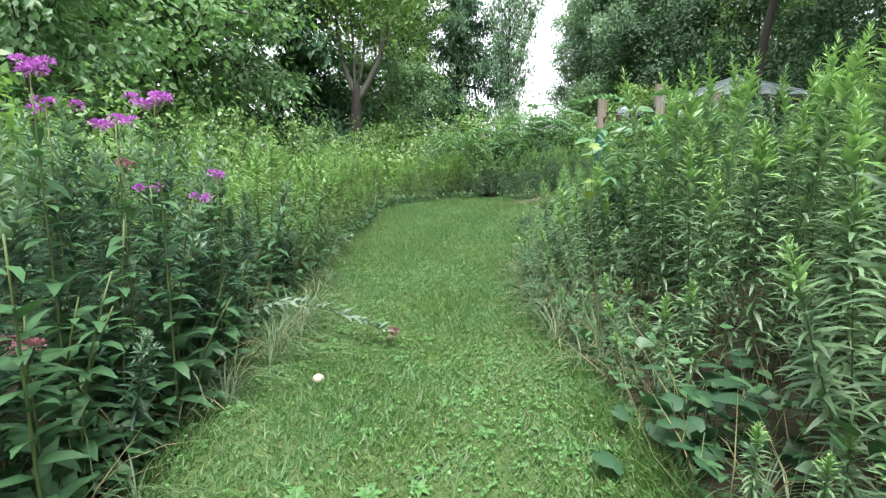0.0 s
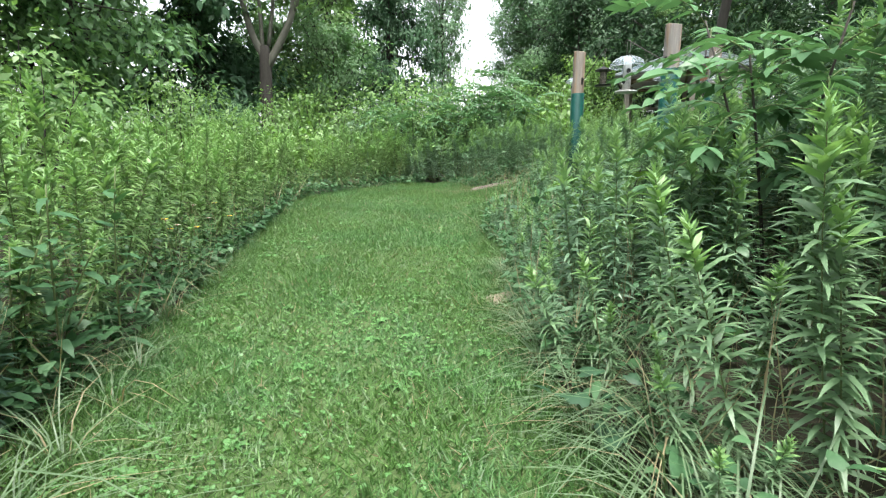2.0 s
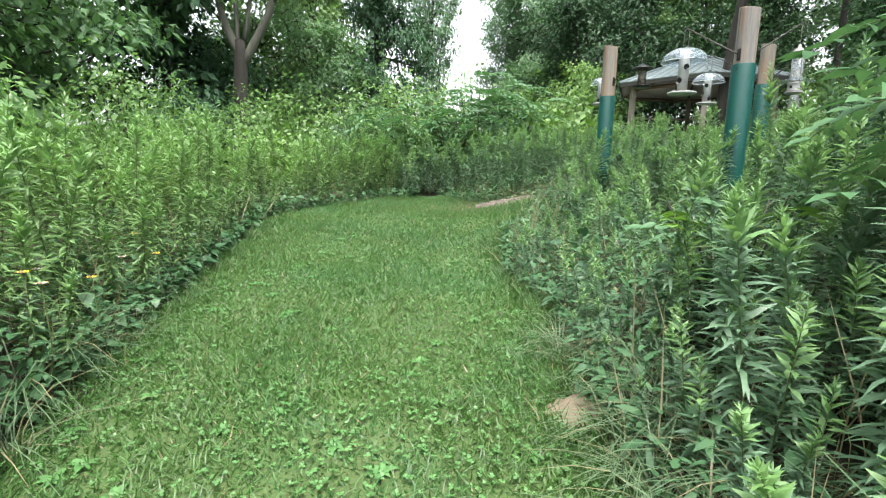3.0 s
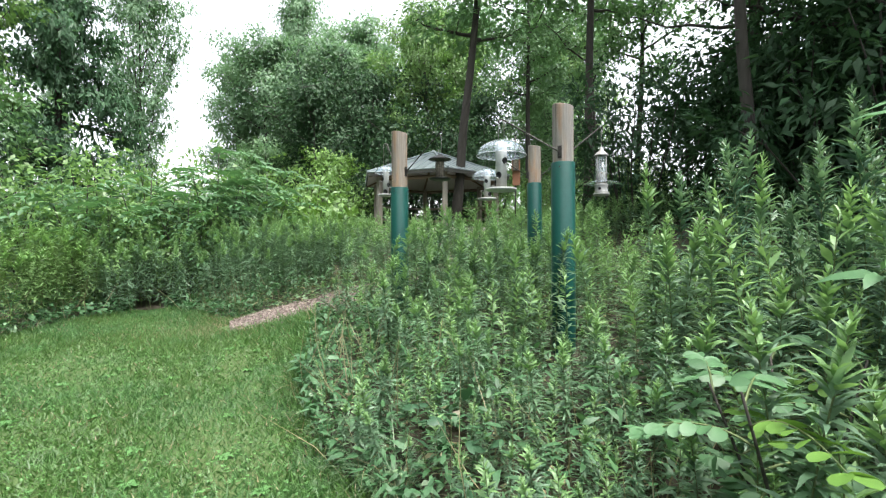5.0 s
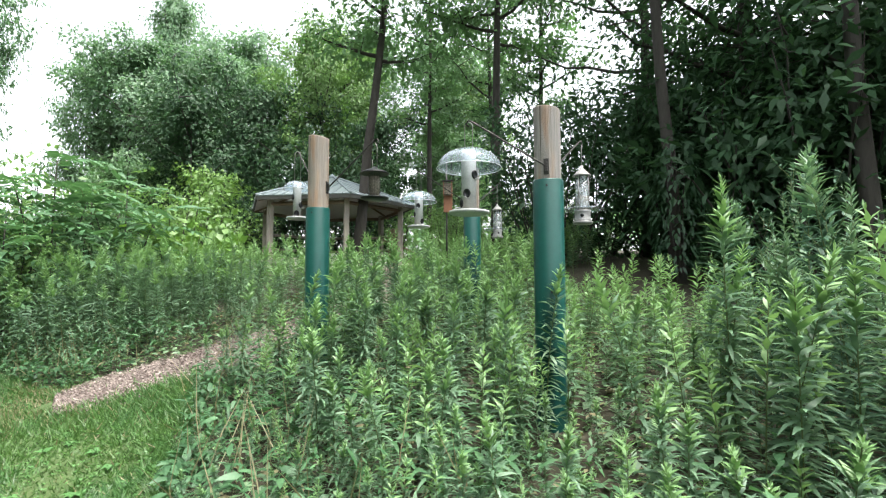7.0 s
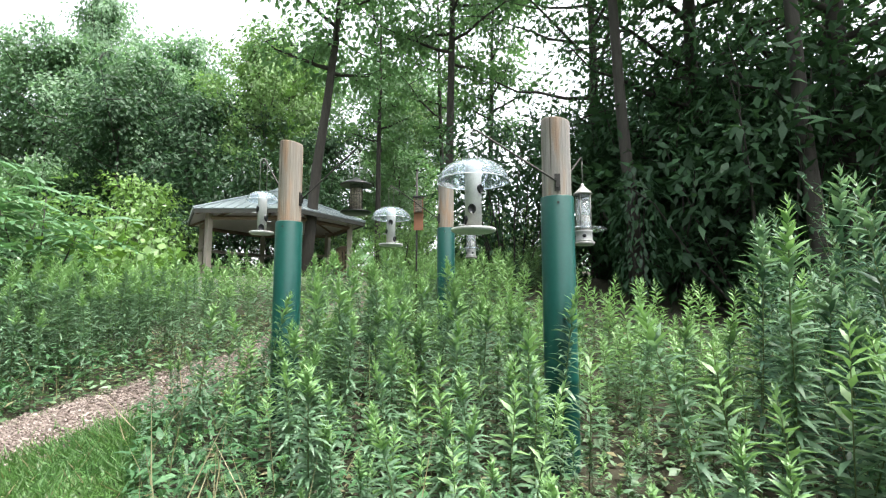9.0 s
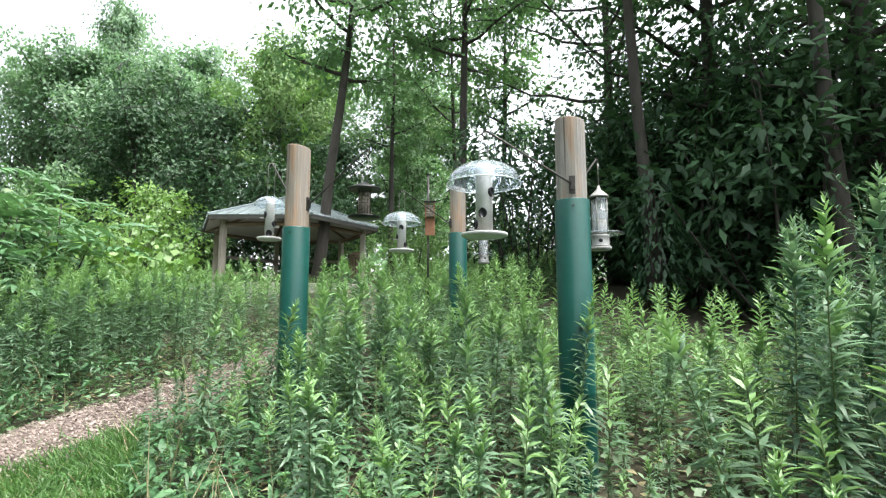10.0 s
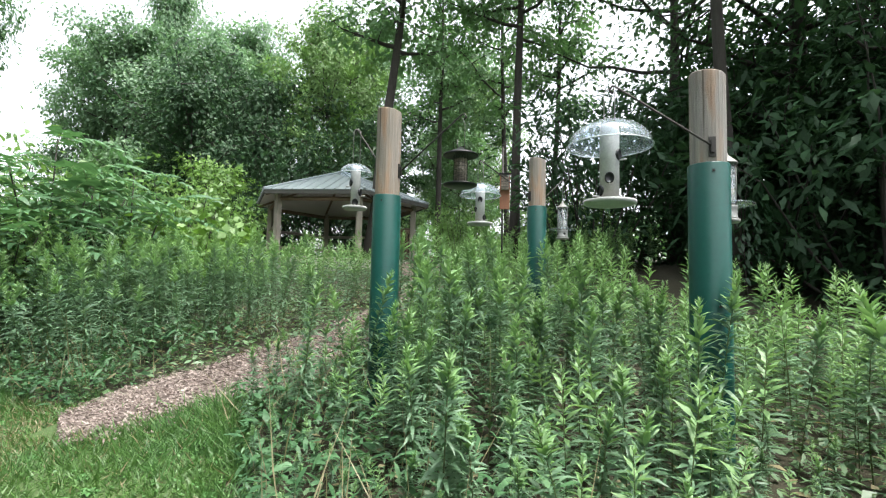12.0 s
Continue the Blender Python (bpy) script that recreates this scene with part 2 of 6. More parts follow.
M_CHIP = chip_material()
M_POST = post_wood()
M_SLEEVE = surface("green_plastic_sleeve", [(0.3, (0.004, 0.054, 0.047)), (0.7, (0.008, 0.078, 0.064))], 3, 0.38, bump=0.04, fine=40, spec=0.38)
M_IRONMETAL = surface("dark_steel", [(0.3, (0.03, 0.03, 0.03)), (0.7, (0.07, 0.065, 0.06))], 20, 0.5, 0.6, bump=0.1)
M_CLEAR = clear_plastic("clear_dome_plastic", (0.9, 0.95, 1.0), 0.05, 0.84)
M_TUBE = clear_plastic("seed_tube_plastic", (0.85, 0.86, 0.86), 0.12, 0.8)
M_FEEDER = surface("grey_feeder_plastic", [(0.3, (0.32, 0.33, 0.33)), (0.7, (0.60, 0.61, 0.60))], 12, 0.6, bump=0.15, fine=140)
M_PEWTER = surface("pewter_metal", [(0.3, (0.20, 0.20, 0.19)), (0.7, (0.36, 0.355, 0.34))], 14, 0.55, 0.25, bump=0.1, spec=0.3)
M_BLACK = surface("black_plastic", [(0.3, (0.003, 0.0035, 0.0045)), (0.7, (0.008, 0.009, 0.011))], 15, 0.4, bump=0.05, spec=0.3)
M_SEED = surface("sunflower_seed", [(0.3, (0.04, 0.035, 0.03)), (0.7, (0.45, 0.4, 0.32))], 60, 0.8, bump=0.8, fine=140)
M_RIM = surface("pale_plastic_rim", [(0.3, (0.5, 0.56, 0.6)), (0.7, (0.66, 0.72, 0.76))], 12, 0.3, bump=0.05)
M_ORANGE = surface("terracotta_plastic", [(0.3, (0.20, 0.085, 0.045)), (0.7, (0.30, 0.135, 0.07))], 14, 0.65, bump=0.15)
M_ROOF = surface("pale_green_roof_metal", [(0.3, (0.22, 0.275, 0.285)), (0.7, (0.34, 0.40, 0.41))], 2.5, 0.4, 0.3, bump=0.06, fine=30)
M_FASCIA = surface("dark_fascia", [(0.3, (0.035, 0.04, 0.035)), (0.7, (0.07, 0.07, 0.06))], 6, 0.7)
M_SOFFIT = surface("pale_soffit_boards", [(0.3, (0.68, 0.67, 0.63)), (0.7, (0.80, 0.78, 0.74))], 4, 0.8, stretch=(1, 8, 1))
M_TIMBER = surface("grey_timber", [(0.3, (0.24, 0.215, 0.18)), (0.7, (0.40, 0.365, 0.31))], 6, 0.8, bump=0.3, fine=50, stretch=(1, 1, 0.15))
M_BEAM = surface("brown_beam", [(0.3, (0.13, 0.09, 0.06)), (0.7, (0.24, 0.18, 0.12))], 6, 0.8, bump=0.3)
M_CONCRETE = surface("pale_concrete", [(0.3, (0.40, 0.39, 0.36)), (0.7, (0.55, 0.54, 0.50))], 3, 0.9, bump=0.3)


# ---------------------------------------------------------------- geometry kit
class Geo:
    """Vertices with quads and triangles, each with the number of its material."""

    def __init__(self):
        self.v, self.q, self.qm, self.t, self.tm, self.n = [], [], [], [], [], 0

    def add(self, v, quads=None, tris=None, m=0):
        v = np.asarray(v, float).reshape(-1, 3)
        if quads is not None and len(quads):
            q = np.asarray(quads, int).reshape(-1, 4)
            self.q.append(q + self.n)
            self.qm.append(np.broadcast_to(np.asarray(m), (len(q),)))
        if tris is not None and len(tris):
            t = np.asarray(tris, int).reshape(-1, 3)
            self.t.append(t + self.n)
            self.tm.append(np.broadcast_to(np.asarray(m), (len(t),)))
        self.v.append(v)
        self.n += len(v)
        return self

    def packed(self):
        v = np.concatenate(self.v) if self.v else np.zeros((0, 3))
        q = np.concatenate(self.q) if self.q else np.zeros((0, 4), int)
        t = np.concatenate(self.t) if self.t else np.zeros((0, 3), int)
        qm = np.concatenate(self.qm) if self.q else np.zeros(0, int)
        tm = np.concatenate(self.tm) if self.t else np.zeros(0, int)
        return v, q, qm, t, tm

    def scatter(self, other, mats):
        """Adds other once for each 4x4 matrix."""
        v, q, qm, t, tm = other.packed()
        k, nv = len(mats), len(v)
        if not k:
            return self
        m = np.asarray(mats)
        vv = np.einsum("kij,nj->kni", m[:, :3, :3], v) + m[:, None, :3, 3]
        off = (np.arange(k) * nv)[:, None, None]
        if len(q):
            self.q.append((q[None] + off).reshape(-1, 4) + self.n)
            self.qm.append(np.tile(qm, k))
        if len(t):
            self.t.append((t[None] + off).reshape(-1, 3) + self.n)
            self.tm.append(np.tile(tm, k))
        self.v.append(vv.reshape(-1, 3))
        self.n += k * nv
        return self

    def mesh(self, name, materials, smooth=True):
        v, q, qm, t, tm = self.packed()
        me = bpy.data.meshes.new(name)
        me.vertices.add(len(v))
        me.vertices.foreach_set("co", v.astype(np.float32).ravel())
        nl = 4 * len(q) + 3 * len(t)
        me.loops.add(nl)
        me.loops.foreach_set("vertex_index", np.concatenate([q.ravel(), t.ravel()]).astype(np.int32))
        me.polygons.add(len(q) + len(t))
        starts = np.concatenate([np.arange(len(q)) * 4, 4 * len(q) + np.arange(len(t)) * 3]).astype(np.int32)
        me.polygons.foreach_set("loop_start", starts)
        me.polygons.foreach_set("material_index", np.concatenate([qm, tm]).astype(np.int32))
        me.polygons.foreach_set("use_smooth", np.full(len(q) + len(t), smooth, bool))
        for mt in materials:
            me.materials.append(mt)
        me.update(calc_edges=True)
        return me


def unit(a):
    return a / np.maximum(np.linalg.norm(a, axis=-1, keepdims=True), 1e-9)


def blades(g, base, way, up, length, width, m=0, arch=0.0, fold=0.12, widest=0.42):
    """Lance-shaped leaves that rise from the stem and bend over towards the tip."""
    base, way, up = (np.asarray(a, float).reshape(-1, 3) for a in (base, way, up))
    n = len(base)
    length, width, arch = (np.broadcast_to(np.asarray(a, float), (n,))[:, None] for a in (length, width, arch))
    way = unit(way)
    side = unit(np.cross(way, up))
    top = unit(np.cross(side, way))
    low = base + way * length * widest * 0.55 + top * length * arch * 0.8
    mid = base + way * length * (widest + 0.22) + top * length * (arch - fold * 0.35)
    tip = base + way * length - top * length * (arch * 0.9 + fold * 0.5)
    wl, wm = side * width * 0.5, side * width * 0.36
    v = np.stack([base, low + wl, mid + wm, tip, mid - wm, low - wl], 1).reshape(-1, 3)
    o = (np.arange(n) * 6)[:, None]
    m = np.broadcast_to(np.asarray(m), (n,))
    start = g.n
    g.add(v, o + np.array([[1, 5, 4, 2]]), m=m)
    g.t.append(np.concatenate([o + np.array([[0, 5, 1]]), o + np.array([[2, 4, 3]])]) + start)
    g.tm.append(np.tile(m, 2))
    return g


def flakes(g, base, way, up, length, width, m=0):
    """Plain four-cornered leaves for far crowns, one bent quad each."""
    way, side = unit(way), None
    n = len(base)
    length, width = (np.broadcast_to(np.asarray(a, float), (n,))[:, None] for a in (length, width))
    side = unit(np.cross(way, up))
    top = np.cross(side, way)
    mid = base + way * length * 0.45
    v = np.stack([base, mid + side * width * 0.5 + top * length * 0.08, base + way * length, mid - side * width * 0.5 + top * length * 0.08], 1).reshape(-1, 3)
    return g.add(v, np.arange(4 * n).reshape(n, 4), m=m)


def tube(g, path, radii, sides=6, m=0, caps=True):
    path = np.asarray(path, float)
    radii = np.broadcast_to(np.asarray(radii, float), (len(path),))
    tang = unit(np.gradient(path, axis=0))
    ref = np.array([1.0, 0, 0]) if abs(tang[0][0]) < 0.8 else np.array([0, 1.0, 0])
    a = unit(np.cross(tang, ref))
    b = np.cross(tang, a)
    ang = np.arange(sides) * 2 * np.pi / sides
    ring = path[:, None] + radii[:, None, None] * (a[:, None] * np.cos(ang)[None, :, None] + b[:, None] * np.sin(ang)[None, :, None])
    k = len(path)
    i, j = np.meshgrid(np.arange(k - 1), np.arange(sides), indexing="ij")
    jn = (j + 1) % sides
    q = np.stack([i * sides + j, i * sides + jn, (i + 1) * sides + jn, (i + 1) * sides + j], -1).reshape(-1, 4)
    v = ring.reshape(-1, 3)
    tris = None
    if caps:
        v = np.vstack([v, path[:1], path[-1:]])
        s = np.arange(sides)
        sn = (s + 1) % sides
        c0, c1 = k * sides, k * sides + 1
        tris = np.concatenate([np.stack([np.full(sides, c0), sn, s], 1), np.stack([np.full(sides, c1), (k - 1) * sides + s, (k - 1) * sides + sn], 1)])
    return g.add(v, q, tris, m=m)


def lathe(profile, sides=24):
    """A body turned round z from (radius, height) pairs."""
    g = Geo()
    p = np.asarray(profile, float)
    ang = np.arange(sides) * 2 * np.pi / sides
    v = np.stack([p[:, 0][:, None] * np.cos(ang), p[:, 0][:, None] * np.sin(ang), np.broadcast_to(p[:, 1][:, None], (len(p), sides))], -1).reshape(-1, 3)
    k = len(p)
    i, j = np.meshgrid(np.arange(k - 1), np.arange(sides), indexing="ij")
    jn = (j + 1) % sides
    q = np.stack([i * sides + j, i * sides + jn, (i + 1) * sides + jn, (i + 1) * sides + j], -1).reshape(-1, 4)
    return g.add(v, q)


def box(g, lo, hi, m=0, turn=None):
    lo, hi = np.array(lo, float), np.array(hi, float)
    c = np.array([[x, y, z] for z in (0, 1) for y in (0, 1) for x in (0, 1)], float)
    v = lo + c * (hi - lo)
    if turn is not None:
        t = np.array(turn)
        v = v @ t[:3, :3].T + t[:3, 3]
    return g.add(v, [[0, 2, 3, 1], [4, 5, 7, 6], [0, 1, 5, 4], [2, 6, 7, 3], [0, 4, 6, 2], [1, 3, 7, 5]], m=m)


def part(name, g, materials, parent, label="", smooth=True):
    if not isinstance(materials, (list, tuple)):
        materials = [materials]
    ob = new(name, g.mesh(name, materials, smooth))
    if parent is not None:
        ob.parent = parent
    if label:
        ob["label"] = label
    return ob


def thing(name, label, category, group="", kind="", at=(0, 0, 0), rz=0.0):
    ob = new(name)
    ob.empty_display_size = 0.1
    ob.matrix_world = pose(*at, 0, 0, rz)
    return tagged(ob, label, category, group, kind)


def bevelled(ob, width=0.004):
    b = ob.modifiers.new("bevel", "BEVEL")
    b.width, b.segments, b.limit_method = width, 2, "ANGLE"
    return ob


def place_matrix(x, y, z, rz=0.0, s=1.0, tilt=0.0, tilt_way=0.0, sz=None):
    m = Matrix.Translation((x, y, z)) @ Matrix.Rotation(tilt, 4, Vector((math.cos(tilt_way), math.sin(tilt_way), 0))) @ Matrix.Rotation(rz, 4, "Z")
    return m @ Matrix.Diagonal((s, s, s if sz is None else sz, 1))


# ---------------------------------------------------------------- the lie of the land
def smooth(a, b, x):
    t = np.clip((np.asarray(x, float) - a) / (b - a), 0, 1)
    return t * t * (3 - 2 * t)


def land(x, y):
    """Height of the ground: a gentle rise ahead and a bank climbing to the shelter."""
    x, y = np.asarray(x, float), np.asarray(y, float)
    base = np.interp(y, [-10, 0, 3.5, 6, 9, 10.5, 13, 20, 40, 80], [0.05, 0.12, 0.15, 0.27, 0.42, 0.57, 0.62, 0.8, 1.2, 1.6])
    rise = np.interp(y, [-2, 4, 8.3, 10.2, 20], [0.05, 0.06, 0.125, 0.16, 0.165])
    run = np.clip(x - 0.25, 0, None)
    run = np.where(run > 9, 9 + (run - 9) * 0.35, run)
    run = np.minimum(run, 16)
    left = np.clip(-x - 3, 0, 12) * 0.03
    bumps = 0.02 * np.sin(1.7 * x + 0.6) * np.sin(1.3 * y + 1.1) + 0.012 * np.sin(4.1 * x + 2.0 * y)
    return base + rise * run + left + bumps


def lawn_left(y):
    return np.interp(y, [-6, 0, 1.6, 2.3, 5.3, 8, 10, 10.9, 12.1, 13.5], [-1.2, -1.2, -1.25, -1.42, -1.85, -2.1, -2.35, -2.2, -1.5, -0.35])


def lawn_right(y):
    return np.interp(y, [-6, 0, 2, 3.1, 4.5, 5.8, 7, 8, 9.2, 10.0, 10.6, 11.0, 11.5, 12.3, 13.5], [0.8, 0.75, 0.68, 0.5, 0.25, 0.25, 0.4, 0.28, 0.5, 0.9, 1.2, 1.25, 0.7, 0.4, 0.0])


# woodchip path: centre line climbing from the lawn to the shelter, with half widths
CHIP_LINE = np.array([(0.45, 11.5), (0.85, 11.42), (1.35, 11.42), (2.0, 11.48), (2.8, 11.68), (3.9, 12.3), (5.2, 13.0), (6.6, 14.0), (7.8, 15.4), (8.5, 17.0)])
CHIP_HALF = np.array([0.2, 0.46, 0.62, 0.52, 0.4, 0.4, 0.42, 0.45, 0.55, 0.6])


def chip_at(s):
    """Centre, side way and half width of the woodchip path at s, counted in knots."""
    k = np.arange(len(CHIP_LINE))
    c = np.stack([np.interp(s, k, CHIP_LINE[:, i]) for i in (0, 1)], -1)
    d = np.stack([np.interp(s + 0.3, k, CHIP_LINE[:, i]) - np.interp(s - 0.3, k, CHIP_LINE[:, i]) for i in (0, 1)], -1)
    d = unit(d)
    return c, np.stack([-d[..., 1], d[..., 0]], -1), np.interp(s, k, CHIP_HALF)


CHIP_DENSE = chip_at(np.linspace(0, len(CHIP_LINE) - 1, 120))


def on_chips(x, y, margin=0.0):
    c, _, h = CHIP_DENSE
    d2 = (c[:, 0][None] - np.asarray(x).reshape(-1, 1)) ** 2 + (c[:, 1][None] - np.asarray(y).reshape(-1, 1)) ** 2
    return (d2 < (h[None] + margin) ** 2).any(1)


def on_lawn(x, y, margin=0.0):
    x, y = np.asarray(x), np.asarray(y)
    return (x > lawn_left(y) - margin) & (x < lawn_right(y) + margin) & (y < 13.5 + margin)


# ---------------------------------------------------------------- ground, lawn, woodchip path
def grid_sheet(name, xs, ys, z, material, label, category):
    gx, gy = np.meshgrid(xs, ys, indexing="ij")
    v = np.stack([gx, gy, z(gx, gy)], -1).reshape(-1, 3)
    nx, ny = len(xs), len(ys)
    i, j = np.meshgrid(np.arange(nx - 1), np.arange(ny - 1), indexing="ij")
    q = np.stack([i * ny + j, (i + 1) * ny + j, (i + 1) * ny + j + 1, i * ny + j + 1], -1).reshape(-1, 4)
    ob = part(name, Geo().add(v, q), material, None)
    return tagged(ob, label, category, kind="structure")


outer = [30, 45, 70, 120, 220, 400]
xs = np.concatenate([[-v for v in outer[::-1]], [-22, -17], np.arange(-14, 16.1, 0.25), [19, 24], outer])
ys = np.concatenate([[-v for v in outer[::-1]], [-20, -12], np.arange(-8, 26.1, 0.25), outer])
grid_sheet("ground", xs, ys, land, M_SOIL, "dark soil and leaf litter under the meadow plants", "ground")


def strip_sheet(name, rows, lift, material, label, category, base=0.0):
    """A sheet laid over the ground between pairs of edge points."""
    g = Geo()
    k = 13
    v = []
    for r, ((ax, ay), (bx, by)) in enumerate(rows):
        f = np.linspace(0, 1, k)
        x, y = ax + (bx - ax) * f, ay + (by - ay) * f
        edge = np.minimum(np.minimum(f, 1 - f) * 8, min(r, len(rows) - 1 - r) / 8)
        v.append(np.stack([x, y, land(x, y) + base + (lift - base) * np.clip(edge, 0, 1) - 0.02 * (np.minimum(f, 1 - f) < 0.01)], -1))
    v = np.array(v)
    n = len(rows)
    i, j = np.meshgrid(np.arange(n - 1), np.arange(k - 1), indexing="ij")
    q = np.stack([i * k + j, i * k + j + 1, (i + 1) * k + j + 1, (i + 1) * k + j], -1).reshape(-1, 4)
    return tagged(part(name, g.add(v.reshape(-1, 3), q), material, None), label, category, kind="structure")


strip_sheet("lawn", [((lawn_left(y) - 0.1, y), (lawn_right(y) + 0.1, y)) for y in np.arange(-5, 13.5, 0.2)], 0.012, M_TURF, "mown green turf of a path through the meadow", "lawn")
chip_rows = []
for s in np.linspace(0.15, len(CHIP_LINE) - 1, 70):
    c, sd, h = chip_at(s)
    wob = 1 + 0.08 * math.sin(5 * s) + 0.05 * math.sin(11 * s)
    chip_rows.append((tuple(c - sd * h * wob), tuple(c + sd * h * wob)))
strip_sheet("woodchip_path", chip_rows, 0.026, M_CHIPBED, "brown woodchip path climbing to the shelter", "path", 0.016)


def bare_patch(x, y, r, seed):
    rng = np.random.default_rng(seed)
    a = np.arange(28) * 2 * np.pi / 28
    rr = r * (0.8 + 0.25 * np.sin(2 * a + seed) + 0.12 * rng.random(28))
    rings, g = (0.0, 0.4, 0.75, 1.0), Geo()
    v = []
    for f in rings:
        px, py = x + np.cos(a) * rr * f, y + np.sin(a) * rr * f * 1.25
        v.append(np.stack([px, py, land(px, py) + (0.028 if f < 0.9 else -0.01)], -1))
    i, j = np.meshgrid(np.arange(3), np.arange(28), indexing="ij")
    jn = (j + 1) % 28
    q = np.stack([i * 28 + j, (i + 1) * 28 + j, (i + 1) * 28 + jn, i * 28 + jn], -1).reshape(-1, 4)
    tagged(part("bare_patch", g.add(np.array(v).reshape(-1, 3), q), M_BARE, None), "bare trodden earth at the lawn edge", "ground", kind="structure")


bare_patch(0.24, 5.75, 0.15, 1)


# ---------------------------------------------------------------- posts with feeders
def bracket_arm(post_xy, bracket_z, radius, end, post_thing, side=None):
    """Steel plate on the post and the rod that runs up and out to the feeder."""
    px, py = post_xy
    d = Vector((end[0] - px, end[1] - py, 0)).normalized()
    if side is not None:
        face = Vector((math.cos(radians(side)), math.sin(radians(side)), 0))
    else:
        face = d
    ang = math.atan2(face.y, face.x)
    g = Geo()
    t = Matrix.Translation((0, 0, bracket_z)) @ Matrix.Rotation(ang, 4, "Z")
    box(g, (radius - 0.004, -0.016, -0.05), (radius + 0.006, 0.016, 0.05), turn=t)
    box(g, (radius + 0.002, -0.008, -0.03), (radius + 0.02, 0.008, 0.03), turn=t)
    pl = part("bracket", g, M_IRONMETAL, post_thing, smooth=False)
    base = np.array([px, py, 0]) - np.array(post_thing.location)
    pl.location = (base[0], base[1], -post_thing.location.z)
    a = np.array([px + face.x * (radius + 0.014), py + face.y * (radius + 0.014), bracket_z])
    b = np.array(end, float)
    f = np.linspace(0, 1, 8)[:, None]
    path = a + (b - a) * f
    curl = [b + np.array([d.x, d.y, 0]) * 0.02 + np.array([0, 0, 0.006]), b + np.array([d.x, d.y, 0]) * 0.035 - np.array([0, 0, 0.02]), b + np.array([d.x, d.y, 0]) * 0.015 - np.array([0, 0, 0.035])]
    rod = Geo()
    tube(rod, np.vstack([path, curl]) - np.array(post_thing.location), 0.0058, 6)
    part("rod", rod, M_IRONMETAL, post_thing, "thin dark steel rod")


def feeder_post(x, y, top, border, arms, label):
    z = float(land(x, y))
    t = thing("feeder_post", label, "post", "feeder posts", at=(x, y, z - 0.05))
    h, hb = top - z + 0.05, border - z + 0.05
    rng = np.random.default_rng(int(x * 100))
    g = Geo()
    sides, heights = 28, [hb - 0.25, hb, hb + 0.1, hb + 0.2, hb + 0.35, h - 0.03, h - 0.006, h]
    a = np.arange(sides) * 2 * np.pi / sides
    lump = 1 + 0.015 * np.sin(3 * a + x) + 0.02 * rng.random(sides)
    rings = []
    for hh in heights:
        r = 0.084 if hh < h - 0.004 else 0.081
        rings.append(np.stack([np.cos(a) * r * lump, np.sin(a) * r * lump, np.full(sides, hh) + (0.012 * np.cos(a - 2.2) if hh > h - 0.04 else 0)], -1))
    v = np.vstack(rings + [np.array([[0, 0, h]])])
    i, j = np.meshgrid(np.arange(len(heights) - 1), np.arange(sides), indexing="ij")
    jn = (j + 1) % sides
    q = np.stack([i * sides + j, i * sides + jn, (i + 1) * sides + jn, (i + 1) * sides + j], -1).reshape(-1, 4)
    n0 = (len(heights) - 1) * sides
    tr = [[n0 + k, n0 + (k + 1) % sides, len(v) - 1] for k in range(sides)]
    part("wooden_post", g.add(v, q, tr), M_POST, t, "weathered round wooden post", False)
    sl = lathe([(0.097, -0.1), (0.097, 0.0), (0.0965, hb * 0.33), (0.098, hb * 0.333), (0.0965, hb * 0.34), (0.097, hb - 0.004), (0.095, hb), (0.086, hb), (0.0855, hb - 0.1)], 40)
    part("plastic_sleeve", sl, M_SLEEVE, t, "dark green plastic pipe sleeve")
    for k, hh in enumerate((hb - 0.05, hb * 0.55, hb * 0.3)):
        seam = Geo()
        box(seam, (0.094, -0.006, hh), (0.1, 0.006, hh + 0.012), turn=Matrix.Rotation(3.6 + 0.2 * k, 4, "Z"))
        part("screw_head", seam, M_IRONMETAL, t, smooth=False)
    for bz, end, *side in arms:
        bracket_arm((x, y), bz, 0.084, end, t, *side)
    return t


feeder_post(1.98, 10.16, 2.79, 2.19, [(2.42, (2.05, 10.60, 2.76)), (2.36, (2.19, 9.68, 2.72))], "round wooden feeder post in a green sleeve beside the woodchips")
feeder_post(2.47, 8.273, 2.695, 2.225, [(2.30, (2.10, 8.60, 2.60), 205), (2.33, (2.99, 8.31, 2.60))], "split wooden feeder post in a green sleeve among goldenrod")
feeder_post(4.065, 10.22, 2.89, 2.40, [(2.50, (3.50, 10.50, 2.80)), (2.50, (4.42, 10.10, 2.74))], "grey wooden feeder post in a green sleeve on the bank")


def bail(g, top, low, half, turn=0.0):
    """A bent wire handle."""
    a = np.linspace(0, np.pi, 9)
    arc = np.stack([np.cos(a) * half, np.zeros(9), top - half + np.sin(a) * half], -1)
    p = np.vstack([[half, 0, low], arc, [-half, 0, low]])
    c, s = math.cos(radians(turn)), math.sin(radians(turn))
    tube(g, np.stack([p[:, 0] * c, p[:, 0] * s, p[:, 2]], -1), 0.0025, 6)


